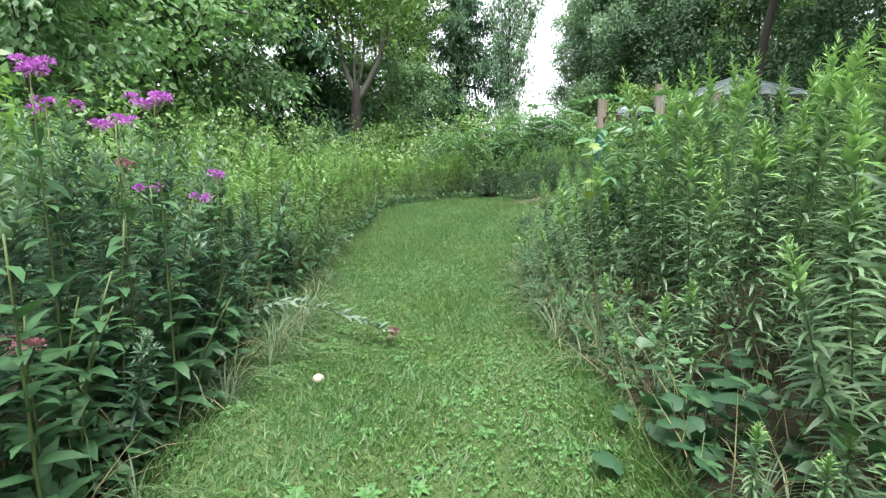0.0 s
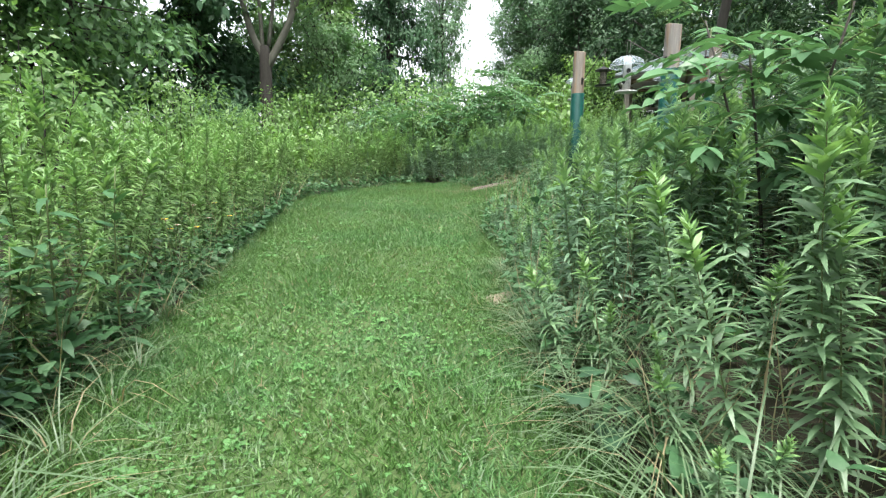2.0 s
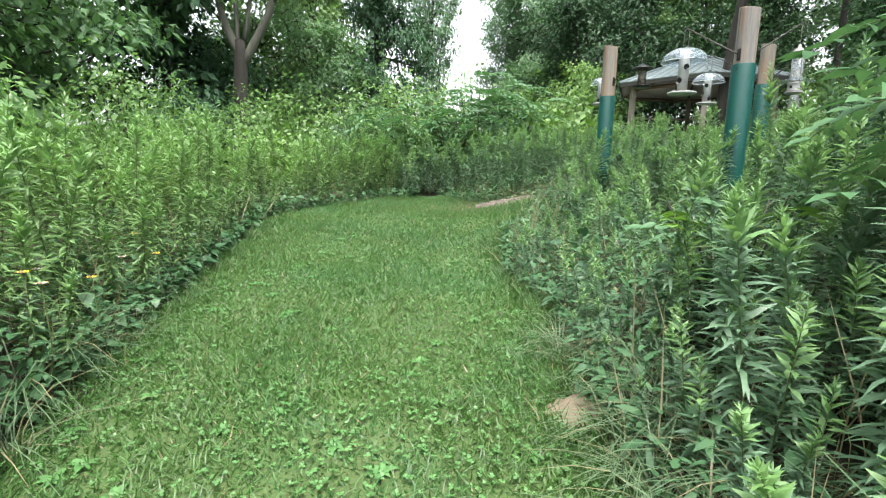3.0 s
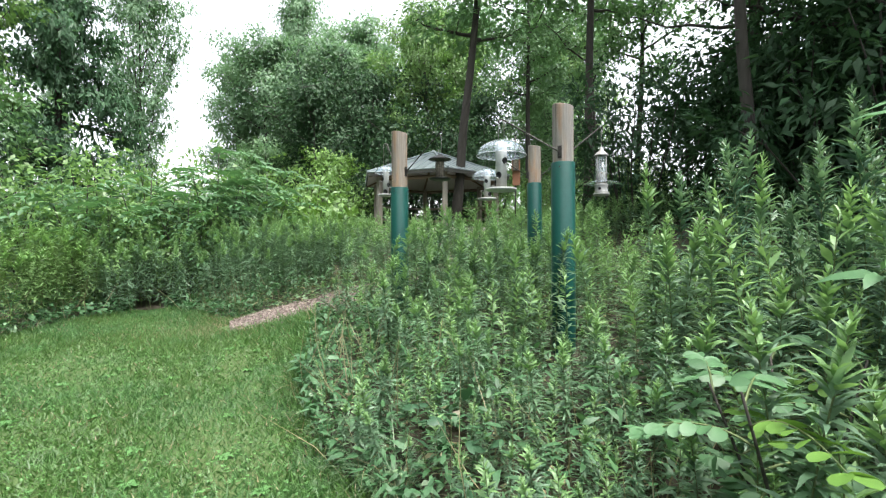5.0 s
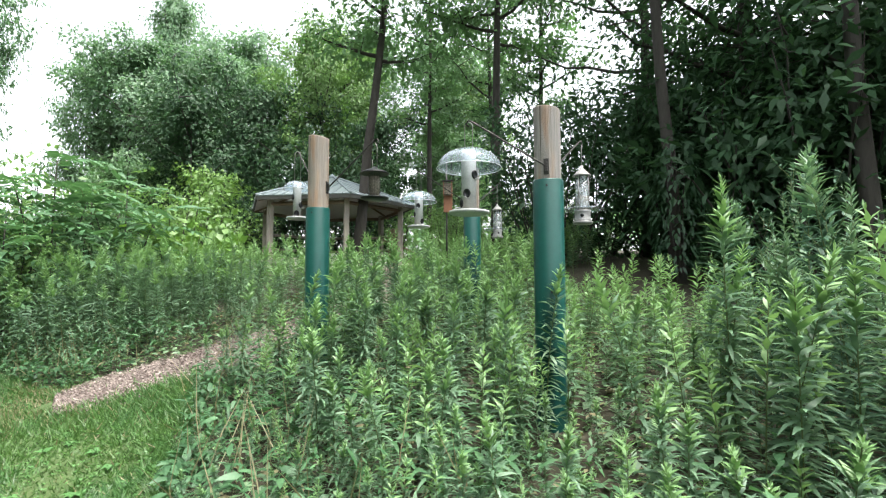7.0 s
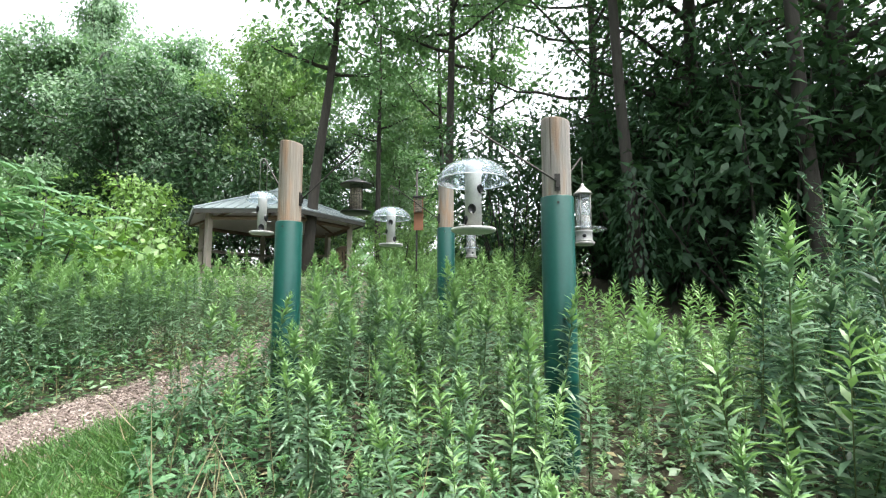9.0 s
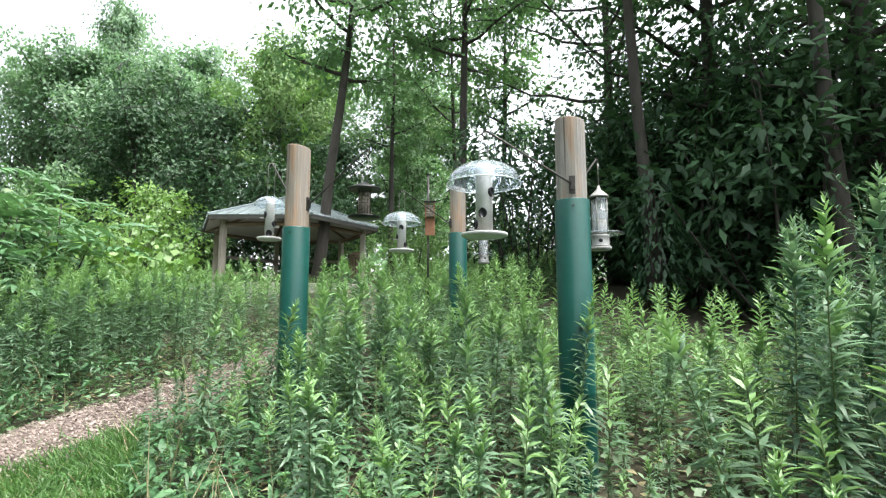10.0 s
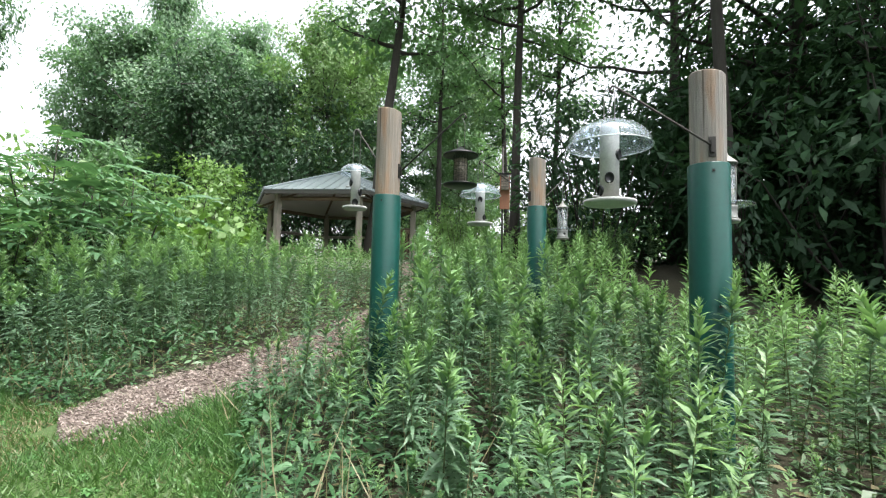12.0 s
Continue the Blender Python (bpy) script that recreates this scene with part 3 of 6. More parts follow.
def dome_feeder(x, y, dome_top, rod_z, dome_r, tube_r, tray_r, length, ports):
    t = thing("dome_feeder", "grey tube bird feeder under a clear dome, hung on a rod", "bird feeder", "hanging bird feeders", at=(x, y, dome_top - length))
    L = length
    dome_h = dome_r * 0.62
    prof = [(0.004, L + 0.001)]
    for k in range(1, 13):
        a = k / 12 * math.pi / 2
        prof.append((dome_r * math.sin(a), L - dome_h + dome_h * math.cos(a)))
    prof += [(dome_r + 0.006, L - dome_h - 0.004), (dome_r + 0.004, L - dome_h - 0.007), (dome_r - 0.004, L - dome_h)]
    for k in range(12, 0, -1):
        a = k / 12 * math.pi / 2
        prof.append(((dome_r - 0.003) * math.sin(a), L - dome_h + (dome_h - 0.003) * math.cos(a)))
    d = part("dome", lathe(prof, 36), M_CLEAR, t, "clear plastic weather dome")
    d.visible_shadow = False
    part("seed_tube", lathe([(0, 0.012), (tube_r, 0.012), (tube_r, L - 0.05), (tube_r * 0.96, L - 0.045), (tube_r * 0.96, L - 0.02), (0, L - 0.02)], 24), M_FEEDER, t, "grey plastic seed tube")
    part("tray", lathe([(0, 0.0), (tray_r * 0.9, 0.0), (tray_r, 0.008), (tray_r, 0.02), (tray_r * 0.94, 0.022), (tray_r * 0.9, 0.012), (0, 0.012)], 32), M_FEEDER, t, "round seed tray")
    fill = lathe([(tray_r * 0.85, 0.013), (tray_r * 0.6, 0.019), (0.0, 0.021)], 24)
    part("spilled_seed", fill, M_SEED, t, "bird seed lying in the tray")
    rim = Geo()
    ra = np.linspace(0, 2 * math.pi, 41)
    tube(rim, np.stack([(dome_r + 0.004) * np.cos(ra), (dome_r + 0.004) * np.sin(ra), np.full(41, L - dome_h - 0.005)], -1), 0.0028, 6, caps=False)
    part("dome_rim", rim, M_RIM, t, "pale rolled rim")
    for turn, hz in ports:
        ang = radians(turn)
        tr = Matrix.Rotation(ang, 4, "Z") @ Matrix.Translation((tube_r - 0.004, 0, hz)) @ Matrix.Rotation(math.pi / 2, 4, "Y")
        pr = lathe([(0, 0.008), (0.017, 0.008), (0.019, 0.012), (0.023, 0.01), (0.024, -0.012)], 16)
        g = Geo().scatter(pr, [np.array(tr @ Matrix.Diagonal((1.25, 1, 1, 1)))])
        part("feeding_port", g, M_BLACK, t)
        pg = Geo()
        tube(pg, [np.array(Matrix.Rotation(ang, 4, "Z") @ Vector((tube_r, 0, hz - 0.028))), np.array(Matrix.Rotation(ang, 4, "Z") @ Vector((tube_r + 0.04, 0, hz - 0.028)))], 0.004, 6)
        part("perch", pg, M_FEEDER, t)
    g = Geo()
    bail(g, rod_z - (dome_top - L), L - 0.01, 0.026, ports[0][0] + 90)
    part("wire_handle", g, M_PEWTER, t)
    return t


dome_feeder(2.125, 8.645, 2.44, 2.61, 0.205, 0.048, 0.13, 0.43, [(203, 0.13), (268, 0.25), (140, 0.07), (60, 0.19)])
dome_feeder(2.035, 10.585, 2.49, 2.76, 0.122, 0.036, 0.092, 0.35, [(232, 0.05), (302, 0.13), (155, 0.2)])
dome_feeder(3.48, 10.50, 2.58, 2.79, 0.195, 0.046, 0.125, 0.41, [(217, 0.24), (280, 0.07), (145, 0.15)])


def disc_feeder(x, y, top, rod_z, s, rz):
    t = thing("disc_feeder", "pewter-capped clear tube bird feeder with a wide clear disc", "bird feeder", "hanging bird feeders", at=(x, y, top - 0.43 * s), rz=rz)
    P = lambda pts: [(r * s, h * s) for r, h in pts]
    part("cap", lathe(P([(0.0, 0.43), (0.008, 0.43), (0.014, 0.405), (0.035, 0.385), (0.06, 0.36), (0.066, 0.352), (0.06, 0.35), (0.0, 0.352)]), 28), M_PEWTER, t, "pewter cap")
    tb = part("seed_tube", lathe(P([(0.05, 0.11), (0.05, 0.352), (0.047, 0.352), (0.047, 0.11)]), 24), M_TUBE, t, "clear plastic tube")
    tb.visible_shadow = False
    part("seed", lathe(P([(0.0, 0.105), (0.045, 0.105), (0.045, 0.2), (0.0, 0.21)]), 18), M_SEED, t, "mixed seed inside the tube")
    for k in range(4):
        a = k * math.pi / 2
        g = Geo()
        tube(g, [(0.052 * s * math.cos(a), 0.052 * s * math.sin(a), 0.1 * s), (0.052 * s * math.cos(a), 0.052 * s * math.sin(a), 0.354 * s)], 0.003 * s, 5)
        part("cage_rod", g, M_PEWTER, t)
    dd = part("disc", lathe(P([(0.05, 0.125), (0.1, 0.122), (0.15, 0.108), (0.153, 0.104), (0.147, 0.105), (0.1, 0.117), (0.05, 0.12)]), 32), M_CLEAR, t, "wide clear plastic disc")
    dd.visible_shadow = False
    part("base_cup", lathe(P([(0.0, 0.02), (0.06, 0.02), (0.062, 0.03), (0.056, 0.035), (0.056, 0.085), (0.06, 0.1), (0.0, 0.1)]), 28), M_PEWTER, t, "pewter base with ports")
    part("tray", lathe(P([(0.0, 0.0), (0.065, 0.0), (0.07, 0.01), (0.07, 0.02), (0.0, 0.02)]), 28), M_PEWTER, t)
    for k in range(4):
        tr = Matrix.Rotation(k * math.pi / 2 + 0.4, 4, "Z") @ Matrix.Translation((0.055 * s, 0, 0.06 * s)) @ Matrix.Rotation(math.pi / 2, 4, "Y")
        part("feeding_port", Geo().scatter(lathe([(0, 0.003), (0.011 * s, 0.003), (0.013 * s, 0.0)], 12), [np.array(tr)]), M_BLACK, t)
    g = Geo()
    h = rod_z - (top - 0.43 * s)
    tube(g, [(0, 0, 0.42 * s), (0, 0, h - 0.02), (0.01, 0, h - 0.005), (0.018, 0, h - 0.015), (0.014, 0, h - 0.03)], 0.0025, 6)
    part("hook", g, M_PEWTER, t)
    return t


disc_feeder(2.99, 8.30, 2.42, 2.58, 1.0, 0)
disc_feeder(4.42, 10.12, 2.50, 2.72, 0.95, 30)


def lantern_feeder(x, y, roof_top, rod_z):
    t = thing("lantern_feeder", "black-roofed wire mesh bird feeder full of seed", "bird feeder", "hanging bird feeders", at=(x, y, roof_top - 0.27))
    part("roof", lathe([(0.0, 0.27), (0.012, 0.27), (0.03, 0.255), (0.11, 0.222), (0.118, 0.214), (0.116, 0.21), (0.02, 0.24), (0.0, 0.24)], 32), M_BLACK, t, "black domed roof")
    part("seed", lathe([(0.0, 0.03), (0.042, 0.03), (0.042, 0.19), (0.0, 0.2)], 20), M_SEED, t, "striped seed behind mesh")
    mesh = Geo()
    for k in range(14):
        a = k * 2 * math.pi / 14
        tube(mesh, [(0.046 * math.cos(a), 0.046 * math.sin(a), 0.02), (0.046 * math.cos(a), 0.046 * math.sin(a), 0.23)], 0.0016, 4)
    for hz in np.linspace(0.04, 0.21, 8):
        a = np.linspace(0, 2 * math.pi, 17)
        tube(mesh, np.stack([0.046 * np.cos(a), 0.046 * np.sin(a), np.full(17, hz)], -1), 0.0014, 4, caps=False)
    part("wire_mesh", mesh, M_IRONMETAL, t)
    part("tray", lathe([(0.0, 0.0), (0.085, 0.0), (0.112, 0.012), (0.114, 0.02), (0.108, 0.02), (0.08, 0.008), (0.0, 0.008)], 32), M_BLACK, t, "black dish tray")
    g = Geo()
    h = rod_z - (roof_top - 0.27)
    tube(g, [(0.0, -0.03, 0.255), (0.0, -0.03, h - 0.05), (0.0, -0.012, h - 0.01), (0, 0, h)], 0.0022, 5)
    tube(g, [(0.0, 0.03, 0.255), (0.0, 0.03, 0.33)], 0.0022, 5)
    part("wire_handle", g, M_PEWTER, t)
    return t


lantern_feeder(2.19, 9.68, 2.50, 2.70)


def suet_feeder(x, y, mid):
    z = float(land(x, y))
    pole = thing("steel_pole", "thin grey steel pole standing on the bank", "pole", at=(x + 0.03, y + 0.05, z))
    g = Geo()
    tube(g, [(0, 0, -0.2), (0, 0, mid - z + 0.5)], 0.011, 10)
    part("shaft", g, M_IRONMETAL, pole)
    part("pole_cap", lathe([(0, mid - z + 0.52), (0.013, mid - z + 0.51), (0.014, mid - z + 0.49), (0.0, mid - z + 0.49)], 12), M_BLACK, pole)
    t = thing("suet_feeder", "terracotta tail-prop suet feeder fixed to a steel pole", "bird feeder", at=(x, y, mid - 0.23), rz=-53)
    b = Geo()
    box(b, (-0.055, 0.0, 0.0), (0.055, 0.014, 0.36))
    bevelled(part("back_board", b, M_ORANGE, t, "terracotta plastic board", False))
    for sx in (-0.055, 0.047):
        s = Geo()
        box(s, (sx, -0.05, 0.2), (sx + 0.008, 0.0, 0.38))
        bevelled(part("side_panel", s, M_ORANGE, t, "", False), 0.002)
    for k in range(6):
        s = Geo()
        tube(s, [(-0.05, -0.046, 0.215 + 0.028 * k), (0.05, -0.046, 0.215 + 0.028 * k)], 0.0025, 5)
        part("cage_wire", s, M_IRONMETAL, t)
    s = Geo()
    box(s, (-0.042, -0.04, 0.21), (0.042, -0.004, 0.36))
    bevelled(part("suet_cake", s, M_SEED, t, "seedy suet cake", False))
    s = Geo()
    box(s, (-0.07, -0.06, 0.38), (0.07, 0.02, 0.395))
    bevelled(part("lid", s, M_BLACK, t, "dark lid", False))


suet_feeder(4.17, 10.69, 2.66)


# ---------------------------------------------------------------- hexagonal shelter
def shelter(cx, cy, eave, apex, corner_way):
    z = float(land(cx, cy))
    t = thing("park_shelter", "hexagonal open park shelter with a pale green metal roof", "shelter", at=(cx, cy, z))
    R, rp = 2.65, 2.2
    ang = [radians(corner_way) + k * math.pi / 3 for k in range(6)]
    e, ap = eave - z, apex - z
    slab = Geo()
    tube(slab, [(0, 0, -0.9), (0, 0, 0.03)], 2.75, 6)
    part("floor_slab", slab, M_CONCRETE, t, "pale concrete floor slab", False)
    for k, a in enumerate(ang):
        b = ang[(k + 1) % 6]
        ca, cb = np.array([math.cos(a), math.sin(a)]), np.array([math.cos(b), math.sin(b)])
        A, B, T = np.array([*(R * ca), e]), np.array([*(R * cb), e]), np.array([0, 0, ap])
        nrm = np.cross(B - A, T - A)
        nrm = nrm / np.linalg.norm(nrm)
        up = nrm * 0.025
        g = Geo()
        g.add([A, B, T, A + up, B + up, T + up], [[0, 1, 4, 3], [1, 2, 5, 4], [2, 0, 3, 5]], [[0, 2, 1], [3, 4, 5]])
        part("roof_panel", g, M_ROOF, t, "", False)
        for s in np.linspace(0.08, 0.92, 9):
            low = A + (B - A) * s
            reach = min(s, 1 - s) * 2
            high = low + ((A + B) / 2 * 0 + (T - (A + B) / 2)) * reach * 0.97
            if reach > 0.05:
                rb = Geo()
                tube(rb, [low + up + nrm * 0.008, high + up + nrm * 0.008], 0.016, 4)
                part("roof_seam", rb, M_ROOF, t, "", False)
        hip = Geo()
        tube(hip, [A + up + nrm * 0.01, T + up + nrm * 0.02], 0.035, 6)
        part("hip_cap", hip, M_ROOF, t, "", False)
        f = Geo()
        inw = -(A + B) / 2
        inw[2] = 0
        inw = inw / np.linalg.norm(inw) * 0.03
        dn = np.array([0, 0, -0.1])
        g2 = [A, B, B + dn, A + dn, A + inw, B + inw, B + inw + dn, A + inw + dn]
        f.add(g2, [[0, 3, 2, 1], [4, 5, 6, 7], [0, 1, 5, 4], [3, 7, 6, 2], [0, 4, 7, 3], [1, 2, 6, 5]])
        part("fascia", f, M_FASCIA, t, "dark fascia board", False)
        sf = Geo()
        lift = np.array([0, 0, -0.035])
        sf.add([A * 0.98 + lift, B * 0.98 + lift, T + lift * 2], None, [[0, 2, 1]])
        part("soffit", sf, M_SOFFIT, t, "pale boarded underside", False)
        rf = Geo()
        tube(rf, [A * np.array([0.97, 0.97, 1]) + np.array([0, 0, -0.09]), T - np.array([0, 0, 0.12])], 0.04, 4)
        part("rafter", rf, M_BEAM, t, "brown hip rafter", False)
        bm = Geo()
        tube(bm, [(*(rp * ca), e - 0.16), (*(rp * cb), e - 0.16)], 0.055, 4)
        part("ring_beam", bm, M_BEAM, t, "brown ring beam", False)
        ps = Geo()
        box(ps, (-0.07, -0.07, 0.0), (0.07, 0.07, e - 0.05), turn=Matrix.Translation((*(rp * ca), 0)) @ Matrix.Rotation(a, 4, "Z"))
        bevelled(part("post", ps, M_TIMBER, t, "square grey timber post", False), 0.01)
        if k in (1, 2, 3, 4):
            for hz in (0.45, 0.92):
                rl = Geo()
                p, q2 = np.array([*(rp * ca), hz]), np.array([*(rp * cb), hz])
                tube(rl, [p, q2], 0.045, 4)
                part("rail", rl, M_TIMBER, t, "", False)
    part("finial", lathe([(0.0, ap + 0.12), (0.04, ap + 0.1), (0.1, ap + 0.03), (0.16, ap - 0.03), (0, ap - 0.03)], 12), M_ROOF, t)
    rail = Geo()
    a = ang[2]
    p = np.array([rp * math.cos(a), rp * math.sin(a), 0.9])
    tube(rail, [p, p + np.array([1.4, -0.9, -0.65])], 0.035, 5)
    part("handrail", rail, M_BEAM, t, "sloping brown handrail", False)
    return t


shelter(8.53, 19.62, 3.9, 4.85, -114)


def litter_bin(x, y):
    z = float(land(x, y))
    t = thing("litter_bin", "brown slatted litter bin beside the shelter", "litter bin", at=(x, y, z))
    part("liner", lathe([(0, 0.03), (0.2, 0.03), (0.22, 0.75), (0.2, 0.75), (0.18, 0.06), (0, 0.06)], 20), M_BLACK, t)
    for k in range(16):
        a = k * 2 * math.pi / 16
        g = Geo()
        box(g, (0.225, -0.035, 0.0), (0.245, 0.035, 0.8), turn=Matrix.Rotation(a, 4, "Z"))
        part("slat", g, M_BEAM, t, "", False)
    part("lid", lathe([(0.0, 0.95), (0.1, 0.94), (0.22, 0.88), (0.26, 0.82), (0.25, 0.8), (0, 0.82)], 20), M_BEAM, t, "domed brown lid")


litter_bin(9.95, 18.2)


# ---------------------------------------------------------------- trees and bushes
def crown_radius(style, f):
    if style == "cone":
        return np.clip((1 - f) ** 0.75 * (0.55 + 0.9 * np.minimum(f * 4, 1)) * 0.75, 0.05, 1)
    if style == "skirt":
        return np.clip((1 - f) ** 0.6 * (0.7 + 0.4 * np.minimum(f * 5, 1)), 0.1, 1)
    if style == "column":
        return np.clip(np.sin(np.pi * np.clip(f * 0.92 + 0.08, 0, 1)) ** 0.5, 0.12, 1)
    return np.clip(np.sin(np.pi * np.clip(f * 0.86 + 0.11, 0, 1)) ** 0.65, 0.1, 1)


def tree_geo(seed, height, radius, clear, leaves, leaf, style="round", trunk_r=0.2, limbs=22, lean=(0, 0), clump=0.55, wide=0.55):
    """Trunk with limbs and a crown of small leaves gathered in uneven clumps."""
    rng = np.random.default_rng(seed)
    wood, crown = Geo(), Geo()
    n = 9
    hs = np.linspace(-0.3, height * 0.93, n)
    wob = np.cumsum(rng.normal(0, 0.012 * height / 3, (n, 2)), 0) * 0.6
    path = np.stack([lean[0] * hs / height + wob[:, 0] - wob[1, 0], lean[1] * hs / height + wob[:, 1] - wob[1, 1], hs], -1)
    rad = trunk_r * (1.25 - 0.25 * np.minimum(1, np.arange(n) / 1.0)) * np.linspace(1, 0.22, n)
    tube(wood, path, rad, 10)
    centres, weights = [], []
    for k in range(limbs):
        f = (k + rng.random()) / limbs
        h = height * (clear + (0.95 - clear) * f)
        start = np.array([np.interp(h, hs, path[:, i]) for i in (0, 1, 2)])
        az = 2.4 * k + rng.normal(0, 0.4)
        reach = radius * crown_radius(style, f) * (0.65 + 0.55 * rng.random())
        rise = reach * (0.15 + 0.75 * f + 0.25 * rng.random()) if style != "column" else reach * (1.2 + rng.random())
        if style == "cone":
            rise = reach * (0.1 * rng.random() - 0.12)
        s = np.linspace(0, 1, 6)[:, None]
        way = np.array([math.cos(az), math.sin(az), 0])
        limb = start + way * reach * s + np.array([0, 0, 1]) * rise * s ** 1.4 + rng.normal(0, 0.03 * reach, (6, 3)) * s
        tube(wood, limb, np.linspace(trunk_r * 0.42 * (1 - 0.6 * f), 0.012, 6), 5, caps=False)
        for q in np.linspace(0.3, 1.0, 5):
            c = start + way * reach * q + np.array([0, 0, 1]) * rise * q ** 1.4
            centres.append(c)
            weights.append(0.6 + q)
            tw = rng.normal(0, 1, 3)
            tw[2] = abs(tw[2]) * 0.4
            end = c + tw / np.linalg.norm(tw) * reach * 0.33 * (0.4 + rng.random())
            tube(wood, [c, (c + end) / 2 + rng.normal(0, 0.03, 3), end], [0.022, 0.014, 0.006], 4, caps=False)
            centres.append(end)
            weights.append(1.1)
    centres, weights = np.array(centres), np.array(weights)
    idx = rng.choice(len(centres), leaves, p=weights / weights.sum())
    size = clump * (0.55 + 0.9 * rng.random(len(centres)))
    off = rng.normal(0, 1, (leaves, 3))
    off = unit(off) * (rng.random((leaves, 1)) ** 0.45)
    off[:, 2] *= 0.6
    pos = centres[idx] + off * size[idx][:, None] * 1.35
    heart = np.array([np.interp(pos[:, 2], hs, path[:, i]) for i in (0, 1)]).T
    out = np.zeros((leaves, 3))
    out[:, :2] = unit(pos[:, :2] - heart)
    way = 0.5 * off + 0.35 * out + rng.normal(0, 0.5, (leaves, 3)) + np.array([0, 0, -0.55])
    up = 0.75 * out + 0.4 * off + np.array([0, 0, 0.8]) + rng.normal(0, 0.4, (leaves, 3))
    ls = leaf * (0.65 + 0.7 * rng.random(leaves))
    flakes(crown, pos, way, up, ls, ls * wide)
    return wood, crown


TREES = {}


def tree(variant, x, y, rz=0.0, s=1.0, slim=1.0):
    """Places a tree of a variant; the first one builds it, the others share its meshes."""
    make, label, bark, green, name = VARIANTS[variant]
    m = pose(x, y, float(land(x, y)), 0, 0, rz) @ Matrix.Diagonal((s * slim, s * slim, s, 1))
    if variant not in TREES:
        wood, crown = tree_geo(**make)
        t = thing(name, label, "tree", "woodland trees")
        part("trunk", wood, bark, t, "forking trunk with limbs")
        part("crown", crown, green, t, "leafy crown", False)
        TREES[variant] = t
        t.matrix_world = m
        return t
    return copy_thing(TREES[variant], m)


VARIANTS = {
    "maple": (dict(seed=1, height=11, radius=4.2, clear=0.06, leaves=24000, leaf=0.165, style="skirt", trunk_r=0.2, limbs=32, clump=0.6, wide=0.7), "leafy green maple with branches down to the meadow", M_BARK, M_MAPLE, "maple_tree"),
    "tall": (dict(seed=2, height=17, radius=4.6, clear=0.12, leaves=24000, leaf=0.28, trunk_r=0.26, limbs=38, clump=0.85, wide=0.6), "tall full green woodland tree", M_BARK, M_POPLAR, "woodland_tree"),
    "poplar": (dict(seed=3, height=19, radius=3.3, clear=0.08, leaves=20000, leaf=0.3, style="column", trunk_r=0.25, limbs=34, clump=0.8, wide=0.6), "tall slim poplar with grey-green leaves", M_BARK, M_POPLAR, "poplar_tree"),
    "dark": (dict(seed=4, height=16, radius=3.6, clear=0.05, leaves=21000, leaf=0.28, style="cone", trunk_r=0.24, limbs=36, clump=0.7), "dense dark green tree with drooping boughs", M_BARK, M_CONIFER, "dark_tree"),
    "light": (dict(seed=5, height=13, radius=3.6, clear=0.14, leaves=18000, leaf=0.23, trunk_r=0.17, limbs=30, lean=(0.9, -0.4), clump=0.6, wide=0.6), "slender yellow-green tree beside the shelter", M_BARK, M_TREE_LIGHT, "young_tree"),
    "thin": (dict(seed=6, height=14, radius=2.3, clear=0.35, leaves=4200, leaf=0.2, trunk_r=0.13, limbs=20, lean=(0.4, 0.2), clump=0.5), "thin tree with a sparse crown", M_BARK, M_TREE, "slender_tree"),
    "shade": (dict(seed=7, height=14, radius=4.0, clear=0.17, leaves=9000, leaf=0.165, trunk_r=0.19, limbs=32, clump=0.68), "woodland tree with dark backlit tone put into its leaves", M_BARK, M_SHADE, "shade_tree"),
    # Like the small green tree, but with shade in its leaf colour.
    "under": (dict(seed=17, height=6.5, radius=2.6, clear=0.05, leaves=8500, leaf=0.19, trunk_r=0.09, limbs=24, clump=0.5), "bushy understorey tree, shade put into its leaf colour", M_BARK, M_TREE_DARK_SHADED, "understorey_tree"),
    "low": (dict(seed=8, height=6.5, radius=2.6, clear=0.03, leaves=7500, leaf=0.2, trunk_r=0.1, limbs=22, clump=0.5), "small bushy green tree", M_BARK, M_TREE, "small_tree"),
    "lime": (dict(seed=9, height=3.6, radius=1.3, clear=0.03, leaves=3600, leaf=0.15, trunk_r=0.05, limbs=16, clump=0.3), "bright yellow-green young tree", M_BARK, M_LIME, "sapling_tree"),
}

# the woods, stretch by stretch
LEFT_WOOD = (("maple", -8.4, 10.0, 10, 0.95), ("maple", -11.0, 16.5, 130, 1.05), ("low", -7.6, 13.4, 40, 0.9), ("tall", -11.5, 13.0, 60, 0.8),
             ("maple", -9.5, 6.5, 250, 0.95), ("dark", -7.8, 19.5, 20, 0.95), ("low", -6.2, 6.2, 200, 0.7))
AHEAD = (("dark", -2.1, 25.5, 80, 1.0, 0.62), ("dark", -5.6, 29, 190, 1.05, 0.7), ("poplar", 0.7, 39, 0, 0.95, 0.58), ("poplar", -3.6, 44, 100, 0.9, 0.7),
         ("low", -3.6, 20.6, 100, 0.8), ("light", -5.4, 23.0, 40, 0.8, 0.8), ("low", -6.6, 22.4, 250, 0.9), ("low", 4.6, 27, 210, 0.7))
